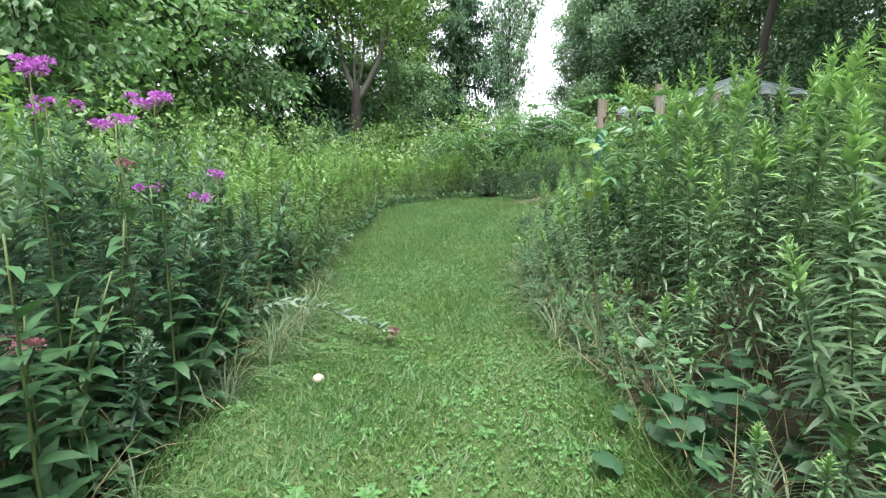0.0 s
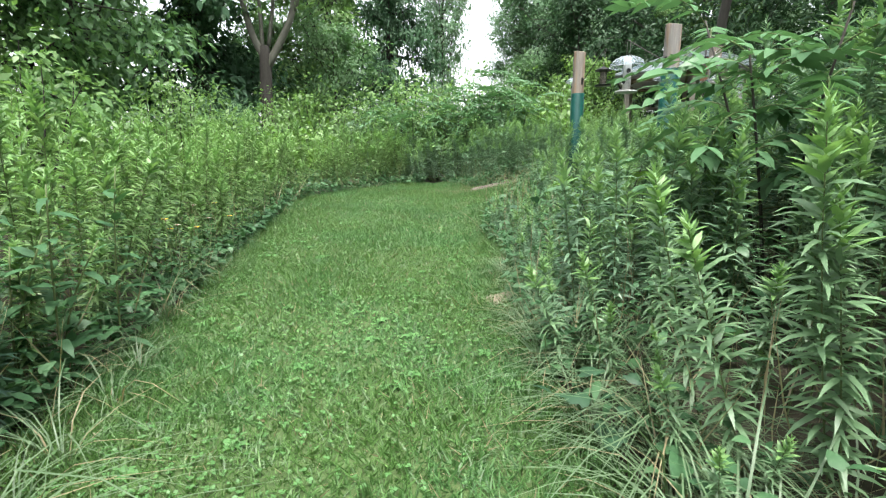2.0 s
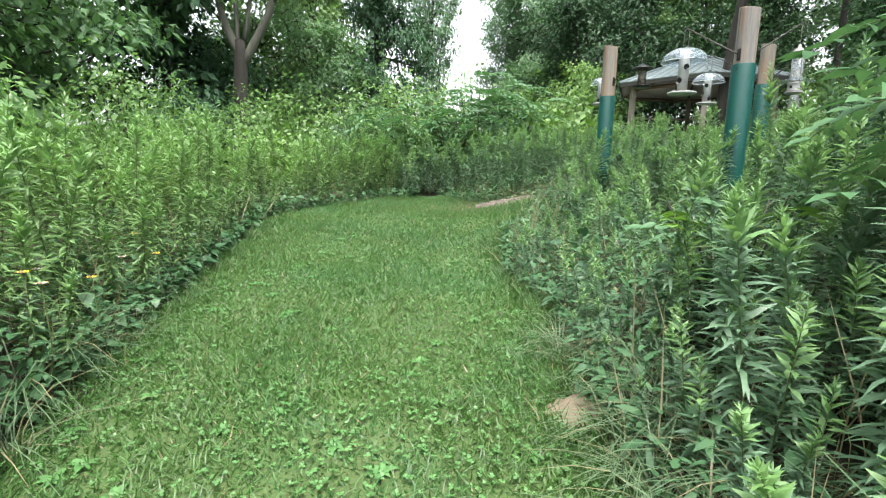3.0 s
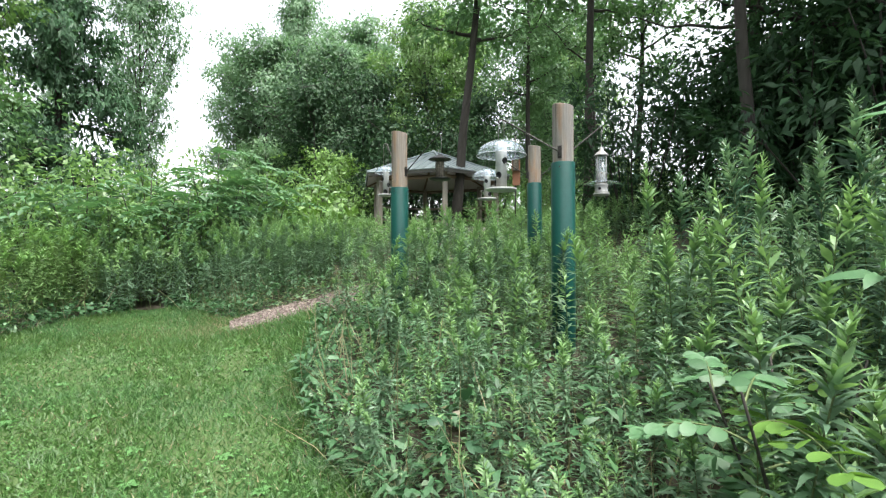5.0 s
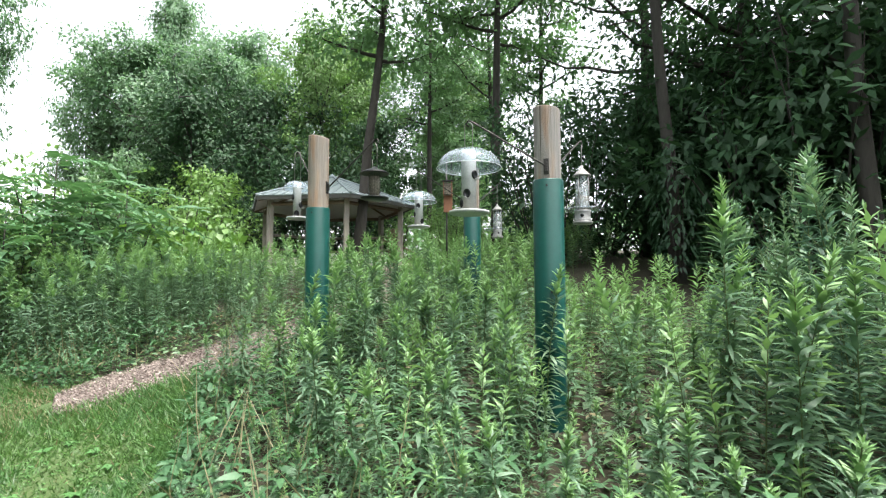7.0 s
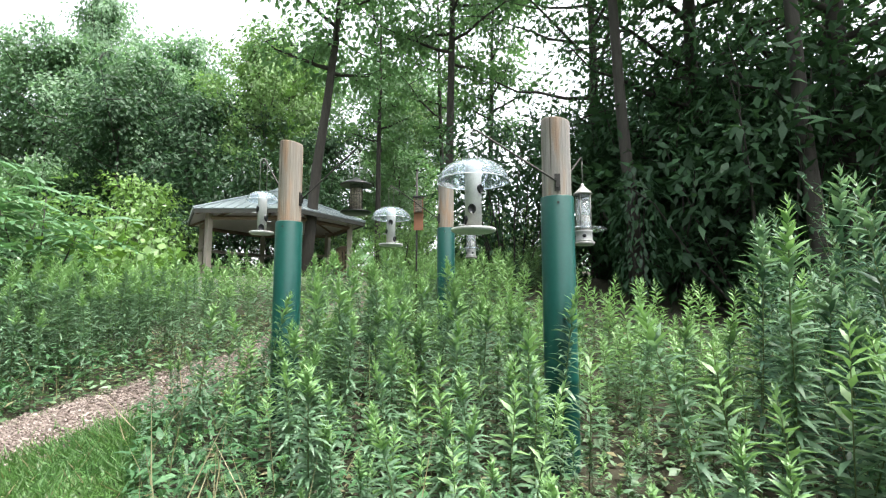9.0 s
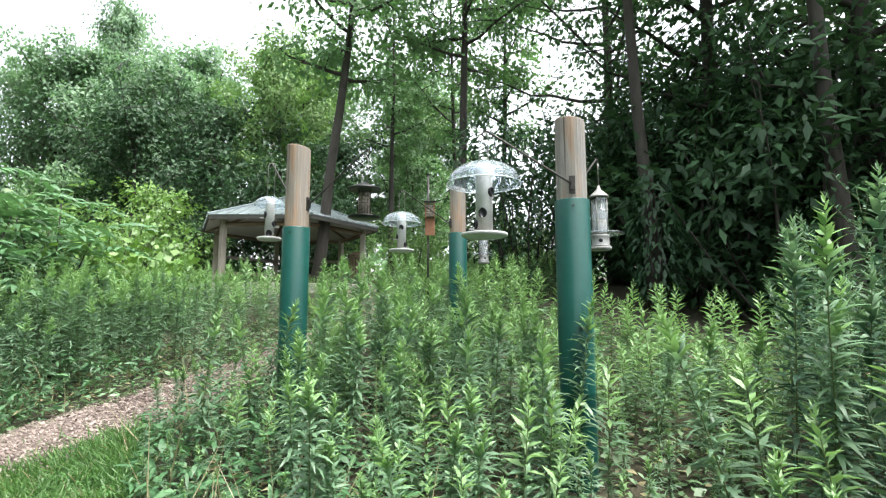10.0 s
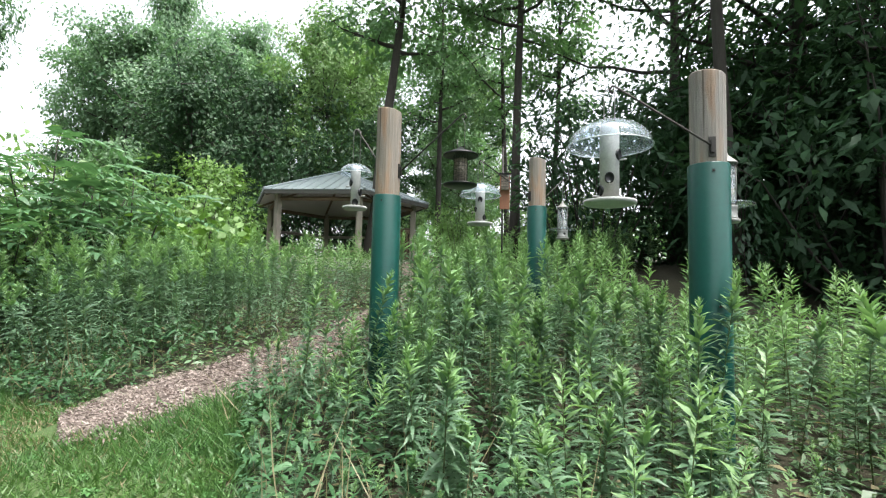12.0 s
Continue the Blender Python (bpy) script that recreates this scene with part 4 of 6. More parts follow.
BEYOND_SHELTER = (("poplar", 9.2, 36, 40, 0.82), ("tall", 7.8, 33, 15, 0.74), ("tall", 5.8, 31.5, 300, 0.76, 0.9), ("tall", 4.9, 33.5, 40, 0.74, 0.62), ("tall", 10.0, 31.0, 100, 0.76), ("tall", 12.5, 33, 145, 0.9), ("under", 6.6, 26, 300, 1.0), ("under", 9.6, 26.5, 70, 1.1),
                  ("light", 12.0, 25.0, 200, 0.95), ("light", 14.0, 26.5, 90, 1.1), ("tall", 17.5, 30, 250, 0.95), ("under", 13.5, 23.5, 20, 0.9),
                  ("lime", 5.9, 22.6, 0, 0.85), ("lime", 5.0, 23.4, 140, 0.7))
GAP = (("tall", 20.5, 25.5, 70, 0.9), ("thin", 13.8, 20.5, 0, 1.0), ("light", 21.5, 23.8, 150, 1.0), ("thin", 16.5, 19.0, 120, 1.05), ("thin", 15.0, 16.2, 230, 0.95),
       ("low", 17.5, 22.5, 60, 1.0))
# Leaf colours of these trees hold the shade inside the wood.
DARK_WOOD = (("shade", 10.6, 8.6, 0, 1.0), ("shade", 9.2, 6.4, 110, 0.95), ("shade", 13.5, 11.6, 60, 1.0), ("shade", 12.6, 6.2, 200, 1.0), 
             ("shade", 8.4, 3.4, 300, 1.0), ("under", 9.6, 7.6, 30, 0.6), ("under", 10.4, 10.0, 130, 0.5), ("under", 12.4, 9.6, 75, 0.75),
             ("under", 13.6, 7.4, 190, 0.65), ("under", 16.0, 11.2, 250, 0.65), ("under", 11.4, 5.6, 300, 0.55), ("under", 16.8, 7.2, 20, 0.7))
BEHIND = (("thin", -6, -20, 0, 1.0), ("thin", 6, -22, 80, 1.0))
for v, x, y, rz, s, *slim in LEFT_WOOD + AHEAD + BEYOND_SHELTER + GAP + DARK_WOOD + BEHIND:
    tree(v, x, y, rz, s, *slim)


def pale_forked_tree(x, y):
    z = float(land(x, y))
    t = thing("forked_tree", "pale-barked tree forking into bare silvery limbs", "tree", at=(x, y, z))
    rng = np.random.default_rng(31)
    wood = Geo()
    tube(wood, [(0, 0, -0.3), (0.02, 0, 0.8), (-0.03, 0, 2.2), (0.02, 0, 3.2), (0.0, 0, 3.55)], [0.3, 0.22, 0.18, 0.17, 0.13], 12)
    part("trunk", wood, M_BARK, t, "stout brown trunk")
    tips = []
    for k, pts in enumerate(([(0, 0, 3.2), (-0.35, 0, 3.9), (-0.62, 0.1, 5.0), (-0.8, 0.2, 6.6), (-1.2, 0.2, 10.0)],
                             [(0.02, 0, 2.9), (0.55, 0, 3.8), (0.95, 0, 4.6), (0.8, 0.1, 5.6), (0.5, 0.1, 7.2), (0.4, 0, 10)],
                             [(-0.05, 0, 3.4), (-0.12, 0.2, 4.6), (-0.25, 0.3, 6.4), (-0.1, 0.3, 9.5)],
                             [(-0.55, 0.1, 4.7), (-1.3, 0, 6.0), (-1.9, 0, 8.6)],
                             [(0.1, 0.1, 3.6), (0.25, 0.3, 4.8), (0.15, 0.4, 6.2), (0.3, 0.3, 8.0)],
                             [(0.9, 0, 4.5), (1.5, -0.2, 5.8), (1.8, -0.3, 8.0)])):
        g = Geo()
        p = np.array(pts)
        f = np.linspace(0, 1, 14)
        p = np.stack([np.interp(f, np.linspace(0, 1, len(p)), p[:, i]) for i in range(3)], -1)
        p[1:-1] = (p[:-2] + p[1:-1] * 2 + p[2:]) / 4
        tube(g, p, np.linspace(0.12 if k < 2 else 0.06, 0.025, 14), 9)
        part("limb", g, M_PALE_BARK, t, "bare silvery limb")
        tips += [q for q in p[5:]]
    tips = np.array(tips)
    crown = Geo()
    n = 8000
    idx = rng.integers(0, len(tips), n)
    off = unit(rng.normal(0, 1, (n, 3))) * (rng.random((n, 1)) ** 0.5) * np.array([1.9, 1.6, 1.1])
    pos = tips[idx] + off + np.array([0, 0, 0.7])
    pos = pos[pos[:, 2] > 4.3]
    n = len(pos)
    ls = 0.17 * (0.6 + 0.8 * rng.random(n))
    flakes(crown, pos, rng.normal(0, 1, (n, 3)) + np.array([0, 0, -0.5]), np.array([0, 0, 1.0]) + rng.normal(0, 0.5, (n, 3)), ls, ls * 0.6)
    part("crown", crown, M_TREE_LIGHT, t, "thin light green foliage", False)


pale_forked_tree(-5.0, 17.4)


def lone_trunk_tree(x, y, r, height, lean, seed, label):
    """A clear-stemmed tree whose crown starts high."""
    wood, crown = tree_geo(seed=seed, height=height, radius=3.0, clear=0.38, leaves=7000, leaf=0.2, trunk_r=r, limbs=22, lean=lean, clump=0.6)
    t = thing("clear_stemmed_tree", label, "tree", at=(x, y, float(land(x, y))))
    part("trunk", wood, M_BARK, t, "long bare leaning trunk")
    part("crown", crown, M_TREE, t, "high green crown", False)


lone_trunk_tree(8.02, 17.68, 0.17, 15, (1.6, -0.6), 41, "clear-stemmed leaning tree in front of the shelter")
lone_trunk_tree(11.2, 15.2, 0.15, 16, (0.3, 0.0), 42, "straight clear-stemmed tree on the bank")
lone_trunk_tree(7.95, 9.18, 0.11, 15, (-0.5, 0.4), 43, "furrowed dark trunk at the edge of the wood")
lone_trunk_tree(7.8, 6.8, 0.12, 14, (0.3, 0.5), 44, "slim dark trunk standing inside the wood")


def far_woods():
    """Distant belt of trees all round, too far to count."""
    rng = np.random.default_rng(77)
    g = Geo()
    n = 18000
    a = rng.random(n) * 2 * np.pi
    r = 58 + 26 * rng.random(n)
    top = 7 + 4 * np.sin(3 * a + 1) + 3 * np.sin(11 * a) + 2 * np.sin(29 * a + 2)
    top = np.where(((a > 1.40) & (a < 1.62)) | ((a > 0.4) & (a < 0.72)), 4.5, top)
    x, y = r * np.cos(a), 8 + r * np.sin(a)
    pos = np.stack([x, y, land(x, y) + top * rng.random(n) ** 0.8], -1)
    ls = 1.3 * (0.6 + 0.8 * rng.random(n))
    flakes(g, pos, rng.normal(0, 1, (n, 3)), np.array([0, 0, 1.0]) + rng.normal(0, 0.6, (n, 3)), ls, ls * 0.7)
    tagged(part("far_woods", g, M_TREE, None, smooth=False), "distant belt of green woodland", "woods", kind="stuff")


far_woods()


# ---------------------------------------------------------------- meadow plants
def goldenrod_geo(seed, h, leaves, size, detail=True, wide=0.23):
    """Stem, spiral of narrow leaves and the pale shoot at the top."""
    rng = np.random.default_rng(seed)
    stem, fol, tip = Geo(), Geo(), Geo()
    bend = rng.normal(0, 0.05 * h, 2)
    def at(f):
        f = np.asarray(f)
        return np.stack([bend[0] * f ** 2, bend[1] * f ** 2, h * f], -1)
    tube(stem, at(np.linspace(-0.04, 0.97, 5 if detail else 3)), np.linspace(0.0042, 0.0018, 5 if detail else 3), 4 if detail else 3, caps=False)
    f = 0.14 + 0.82 * ((np.arange(leaves) + rng.random(leaves)) / leaves) ** 0.85
    az = 2.39996 * np.arange(leaves) + rng.normal(0, 0.25, leaves)
    el = -0.12 + 1.05 * f ** 2.2 + rng.normal(0, 0.24, leaves)
    ln = size * (0.75 + 0.5 * np.sin(np.pi * np.clip(f, 0, 1)) ** 0.7) * np.where(f > 0.8, 1.25 - 0.75 * (f - 0.8) / 0.2 * 0.9, 1.0) * (0.8 + 0.4 * rng.random(leaves))
    way = np.stack([np.cos(az) * np.cos(el), np.sin(az) * np.cos(el), np.sin(el)], -1)
    up = np.array([0, 0, 1.0]) + rng.normal(0, 0.2, (leaves, 3))
    young = f > (0.82 if detail else 0.62)
    if detail:
        blades(fol, at(f[~young]), way[~young], up[~young], ln[~young], ln[~young] * wide, arch=0.08)
        blades(tip, at(f[young]), way[young], up[young], ln[young] * 0.85, ln[young] * 0.24, arch=0.05)
    else:
        flakes(fol, at(f[~young]), way[~young], up[~young], ln[~young], ln[~young] * 0.24)
        flakes(tip, at(f[young]), way[young], up[young], ln[young] * 0.9, ln[young] * 0.26)
    k = 12 if detail else 5
    az = 2.39996 * np.arange(k)
    el = 0.5 + 0.9 * np.arange(k) / k
    way = np.stack([np.cos(az) * np.cos(el), np.sin(az) * np.cos(el), np.sin(el)], -1)
    ln = size * np.linspace(0.6, 0.32, k)
    base = at(np.linspace(0.955, 1.0, k))
    (blades if detail else flakes)(tip, base, way, np.array([[0, 0, 1.0]]) + rng.normal(0, 0.1, (k, 3)), ln, ln * 0.22)
    return stem, fol, tip


def branching_geo(seed, h):
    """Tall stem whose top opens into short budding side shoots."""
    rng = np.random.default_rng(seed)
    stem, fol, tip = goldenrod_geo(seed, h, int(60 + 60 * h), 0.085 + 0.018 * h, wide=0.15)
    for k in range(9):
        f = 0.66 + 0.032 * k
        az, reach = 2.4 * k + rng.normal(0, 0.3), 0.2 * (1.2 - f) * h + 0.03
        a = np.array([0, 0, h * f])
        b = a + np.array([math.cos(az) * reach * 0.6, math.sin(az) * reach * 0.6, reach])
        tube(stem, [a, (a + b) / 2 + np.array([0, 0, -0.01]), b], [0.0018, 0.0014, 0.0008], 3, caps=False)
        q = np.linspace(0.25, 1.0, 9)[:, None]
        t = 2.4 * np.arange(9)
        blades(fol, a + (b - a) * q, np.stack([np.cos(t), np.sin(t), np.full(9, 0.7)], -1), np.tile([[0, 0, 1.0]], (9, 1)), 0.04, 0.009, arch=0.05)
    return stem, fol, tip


def joined(parts):
    g = Geo()
    for m, p in enumerate(parts):
        v, q, qm, t, tm = p.packed()
        g.add(v, q if len(q) else None, t if len(t) else None, m=m)
    return g


GOLD_H = [0.8, 1.0, 1.25, 1.55, 1.9]
GOLD_HI = {"broad": [[goldenrod_geo(100 + 10 * i + j, h, int(70 + 66 * h), 0.078 + 0.015 * h, wide=0.165) for j in range(2)] for i, h in enumerate(GOLD_H)],
           "fine": [[goldenrod_geo(150 + 10 * i + j, h, int(78 + 70 * h), 0.07 + 0.018 * h, wide=0.17) for j in range(2)] for i, h in enumerate(GOLD_H)],
           "dark_shaded": [[branching_geo(180 + 10 * i + j, h) for j in range(2)] for i, h in enumerate(GOLD_H)]}
GOLD_LO = {"broad": [[joined(goldenrod_geo(200 + 10 * i + j, h, int(30 + 20 * h), 0.1 + 0.018 * h, False)) for j in range(2)] for i, h in enumerate(GOLD_H)],
           "fine": [[joined(goldenrod_geo(250 + 10 * i + j, h, int(34 + 24 * h), 0.075 + 0.014 * h, False)) for j in range(2)] for i, h in enumerate(GOLD_H)]}
GOLD_LO["dark_shaded"] = GOLD_LO["meadow"] = GOLD_LO["fine"]
GOLD_HI["meadow"] = GOLD_HI["fine"]
GREENS = {"broad": [M_GOLD, M_TIP], "fine": [M_GOLD_FINE, M_TIP_FINE], "dark_shaded": [M_WEED_DARK_SHADED, M_GOLD_FINE], "meadow": [M_MEADOW, M_TIP]}
GOLD_JOIN = {k: [[joined(p) for p in row] for row in bank] for k, bank in GOLD_HI.items()}


def plant_height(x, y):
    """How tall the goldenrod stands: tall by the start, waist-high round the posts."""
    gap = x - lawn_right(y)
    right = np.where(y < 5.0, np.clip(0.32 + 1.7 * gap, 0.4, 1.75), 0.95)
    right = np.where((y >= 5.0) & (y < 7.45), np.where(x > 1.7, np.where(y < 6.5, 1.68, np.where(y < 7.1, 1.42, 1.25)), np.where(y < 6.4, 0.95, 0.72)), right)
    right = np.where((y >= 7.4) & (y < 9.4) & (x < 1.5), 0.74, right)
    right = np.where((x > 0.9) & (x < 3) & (y > 9.4) & (y < 11.4), 0.95, right)
    right = np.where((x > 2.6) & (y > 7.4) & (y < 9.6), 0.82, right)
    right = np.where((x > 5) & (y > 7), 0.75, right)
    right = np.minimum(right, np.where(y >= 5.0, 0.5 + 1.1 * np.clip(gap, 0, 9), 9))
    right = np.where((x < 1.6) & (y > 9.3) & (y < 11.2), np.where(x < 1.2, 0.42, 0.85), right)
    right = np.where((x < 1.2) & (y > 8.2) & (y <= 9.3), np.minimum(right, 0.52), right)
    right = np.where((x > 1.5) & (x < 2.6) & (y > 7.45) & (y < 8.06), np.minimum(right, 0.4), right)
    right = np.where((x > 0.7) & (x <= 1.5) & (y > 6.9) & (y < 8.2), np.minimum(right, 0.58), right)
    right = np.where((x < 1.75) & (y > 3.9) & (y < 5.3), np.minimum(right, 1.08), right)
    right = np.where((gap < 0.5) & (y > 1.5) & (y < 3.1), np.minimum(right, 0.75), right)
    back = lawn_left(y) - x
    left = np.minimum(np.where(y < 5, 1.4, 1.2), 0.6 + 1.2 * np.clip(back, 0, 9))
    h = np.where(x > lawn_right(y) - 0.3, right, left)
    h = np.where(y > 11.5, np.where(x > 4.5, 0.6, np.where(x > 2.5, 0.95, 1.1)), h)
    h = np.where((x > 0.8) & (x < 2.4) & (y > 10.2) & (y < 11.6), 0.55, h)
    return h


def jitter_points(rng, x0, x1, y0, y1, density):
    d = 1 / math.sqrt(density)
    gx, gy = np.meshgrid(np.arange(x0, x1, d), np.arange(y0, y1, d), indexing="ij")
    p = np.stack([gx.ravel(), gy.ravel()], -1)
    return p + rng.uniform(-0.5 * d, 0.5 * d, p.shape)


def sow():
    """Sows the goldenrod: single plants along the walk, joined stands behind them."""
    rng = np.random.default_rng(5)
    near, mid, far = [], [], []
    p = jitter_points(rng, 0.2, 1.9, 0.3, 11.2, 24)
    gap = p[:, 0] - lawn_right(p[:, 1])
    p = p[(gap > 0.1) & (gap < 1.2) & ~on_chips(p[:, 0], p[:, 1], 0.05)]
    for x, y in p:
        single = (1.0 < y < 10.3) and (x - lawn_right(y) < 0.75)
        (near if single and len(near) < 210 else mid).append((x, y))
    p = jitter_points(rng, 1.2, 9, 0.0, 14, 15)
    gap = p[:, 0] - lawn_right(p[:, 1])
    keep = (gap >= 1.2) & ~on_chips(p[:, 0], p[:, 1], 0.08) & ((p[:, 0] < 4.8) | (p[:, 1] > 10.5))
    for x, y in p[keep]:
        (mid if x - lawn_right(y) < 2.6 and y > 0.8 else far).append((x, y))
    p = jitter_points(rng, 0.4, 4.8, 5.0, 11.6, 17)
    gap = p[:, 0] - lawn_right(p[:, 1])
    low = p[(gap >= 0.15) & ~on_chips(p[:, 0], p[:, 1], 0.1)]
    low = np.concatenate([low, [(2.2, 8.16), (2.06, 8.12), (1.92, 8.13), (1.76, 8.12), (2.3, 8.07), (1.84, 8.2), (2.12, 8.26), (1.64, 8.09)]])
    p = jitter_points(rng, -3.8, -1.0, 0.2, 13.0, 20)
    gap = lawn_left(p[:, 1]) - p[:, 0]
    p = p[(gap > 0.12) & (gap < 1.2)]
    for x, y in p:
        single = (1.6 < y < 5.5) and (lawn_left(y) - x < 0.6)
        (near if single and len(near) < 290 else mid if lawn_left(y) - x < 0.65 else far).append((x, y))
    p = jitter_points(rng, -7, -1.5, 0, 16, 7)
    gap = lawn_left(p[:, 1]) - p[:, 0]
    for x, y in p[gap >= 1.2]:
        far.append((x, y))
    p = jitter_points(rng, -5, 10, 11.5, 19, 11)
    ok = ~on_chips(p[:, 0], p[:, 1], 0.08) & ~on_lawn(p[:, 0], p[:, 1], 0.12) & (np.hypot(p[:, 0] - 8.65, p[:, 1] - 19.45) > 2.9)
    ok &= ~((p[:, 0] > 1.2) & (p[:, 1] < 14) & (p[:, 0] < 9) & (p[:, 0] - lawn_right(p[:, 1]) >= 1.2) & (p[:, 1] < 14))
    ok &= ~((p[:, 0] < -1.5) & (p[:, 1] < 16))
    for x, y in p[ok]:
        (mid if y < 14.2 and -2.2 < x < 4 else far).append((x, y))

    p = jitter_points(rng, -1.4, 2.4, 13.4, 14.7, 14)
    mid += [(x, y) for x, y in p[~on_chips(p[:, 0], p[:, 1], 0.08)]]

    p = jitter_points(rng, -6, 6, -4.5, 0.1, 4)
    for x, y in p[(p[:, 0] > 1.0) | (p[:, 0] < -1.4)]:
        far.append((x, y))

    def spot(x, y, share=1.0):
        h = share * float(plant_height(x, y)) * rng.uniform(0.72, 1.18)
        for px, py in ((2.47, 8.273), (1.98, 10.16), (4.065, 10.22)):
            if math.hypot(x - px, y - py) < 0.16:
                return None
        if math.hypot(x - 0.88, y - 2.08) < 0.26:
            return None
        edge = min(abs(x - lawn_right(y)), abs(x - lawn_left(y)))
        broad = y < 4.7 and x > 0
        brim = 0.6 if broad else 0.35
        lean = rng.normal(0.0, 0.11) + ((0.17 if broad else 0.12) if edge < brim else 0.0)
        way = math.pi / 2 if x < -0.8 else -math.pi / 2
        if edge >= brim:
            way = rng.uniform(0, 6.28)
        if edge < 0.3:
            h *= rng.uniform(0.75, 1.0)
        i = int(np.argmin([abs(h - g) for g in GOLD_H]))
        # The right bank and near left stand take the shade-darkened leaf colour.
        return i, place_matrix(x, y, float(land(x, y)), rng.uniform(0, 6.28), h / GOLD_H[i], lean, way), "broad" if broad else "dark_shaded" if x > 2.2 and 4.9 < y < 7.35 else "dark_shaded" if x < -0.8 and y < 4.2 else "meadow" if x < -0.8 and y < 15 else "fine"

    protos = {}
    for x, y in near:
        sp = spot(x, y)
        if sp is None:
            continue
        i, m, kind = sp
        j = int(rng.integers(0, 2))
        if (i, j, kind) not in protos:
            stem, fol, tip = GOLD_HI[kind][i][j]
            t = thing("goldenrod", "leafy green goldenrod stem with a pale budding tip", "meadow plant", "goldenrod along the lawn")
            part("stem", stem, M_STEM, t)
            part("foliage", joined((fol, tip)), GREENS[kind], t, "narrow green leaves paling to the tip")
            t.matrix_world = m
            protos[(i, j, kind)] = t
        else:
            copy_thing(protos[(i, j, kind)], m)
    for name, pts, bank in (("goldenrod_stand", mid, GOLD_JOIN), ("far_goldenrod", far, GOLD_LO), ("young_goldenrod", low, GOLD_LO)):
        lots = {}
        for x, y in pts:
            sp = spot(x, y, 0.7 if pts is low else 1.0)
            if sp:
                lots.setdefault((sp[2], sp[0], int(rng.integers(0, 2))), []).append(np.array(sp[1]))
        for kind, look_of in (("broad", "tall broad-leaved"), ("fine", "dense fine-leaved"), ("dark_shaded", "tall branching dark and shade-toned"), ("meadow", "dense yellow-green")):
            g = Geo()
            for (kd, i, j), ms in lots.items():
                if kd == kind:
                    g.scatter(bank[kind][i][j], ms)
            if not g.n:
                continue
            tagged(part(name, g, [M_STEM] + GREENS[kind], None), look_of + " stand of green goldenrod in the meadow", "meadow plants", kind="stuff")


sow()


def ribbons(g, base, way, length, width, rise, m=0, segs=4):
    """Arching grass blades."""
    n = len(base)
    length, width, rise = (np.broadcast_to(np.asarray(a, float), (n,))[:, None] for a in (length, width, rise))
    side = np.stack([-way[:, 1], way[:, 0], np.zeros(n)], -1)
    v = []
    for k in range(segs + 1):
        f = k / segs
        p = base + way * length * (0.25 * f + 0.65 * f ** 2) + np.array([0, 0, 1]) * length * rise * (1.5 * f - 1.1 * f ** 2)
        w = width * (1 - f) ** 0.6 * 0.5 + 0.0004
        v += [p + side * w, p - side * w]
    v = np.stack(v, 1)
    o = (np.arange(n) * (2 * segs + 2))[:, None]
    q = np.concatenate([o + np.array([[2 * k, 2 * k + 1, 2 * k + 3, 2 * k + 2]]) for k in range(segs)])
    return g.add(v.reshape(-1, 3), q, m=m)


def tuft_geo(seed, n, length, width=0.006):
    rng = np.random.default_rng(seed)
    a = rng.random(n) * 2 * np.pi
    way = np.stack([np.cos(a), np.sin(a), np.zeros(n)], -1)
    base = way * (0.05 * rng.random((n, 1)))
    g = Geo()
    dry = rng.random(n) < 0.15
    for m, sel in ((0, ~dry), (1, dry)):
        if sel.any():
            ribbons(g, base[sel], way[sel], length * rng.uniform(0.5, 1.1, sel.sum()), width * rng.uniform(0.6, 1.2, sel.sum()), rng.uniform(0.3, 1.0, sel.sum()), m)
    return g


def grass_tufts():
    rng = np.random.default_rng(9)
    kinds = [tuft_geo(60 + k, n, l) for k, (n, l) in enumerate(((30, 0.55), (36, 0.75), (24, 0.4)))]
    meshes = [k.mesh("grass_tuft", [M_TALL, M_STRAW]) for k in kinds]
    spots = []
    for y in np.arange(0.6, 13.0, 0.17):
        spots.append((lawn_left(y) - rng.uniform(-0.02, 0.3), y))
        spots.append((lawn_right(y) + rng.uniform(0.0, 0.3), y))
    big = [(-1.48, 3.45), (-1.46, 3.65), (-1.48, 3.85), (-1.52, 4.1), (-1.6, 4.5), (-1.66, 4.8), (0.42, 3.7), (0.36, 4.2), (0.3, 4.7), (0.32, 5.15), (0.36, 5.5), (0.42, 6.2), (-1.9, 5.5), (-1.4, 1.5), (0.45, 8.2), (0.5, 7.5)]
    big += [(-1.3 - 0.05 * (k % 3), 2.3 + 0.16 * k) for k in range(9)]
    base_rng = np.random.default_rng(91)
    big += [(float(lawn_right(y)) + base_rng.uniform(0.04, 0.5), float(y)) for y in np.linspace(3.1, 6.3, 44)]
    spots += big
    for x, y in spots:
        if on_chips(x, y, 0.0)[0] or (rng.random() < 0.25 and (x, y) not in big):
            continue
        k = int(rng.integers(0, 3))
        ob = new("grass_tuft", meshes[k])
        s = rng.uniform(0.45, 0.8) if y > 6.5 or y < 1.5 else rng.uniform(0.6, 1.15)
        if (x, y) in big:
            s = rng.uniform(0.85, 1.15) if y < 6 else 0.8
        ob.matrix_world = place_matrix(x, y, float(land(x, y)), rng.uniform(0, 6.28), s)
        tagged(ob, "arching green grass tuft with dry straw blades", "grass tuft", "grass tufts along the lawn")


grass_tufts()


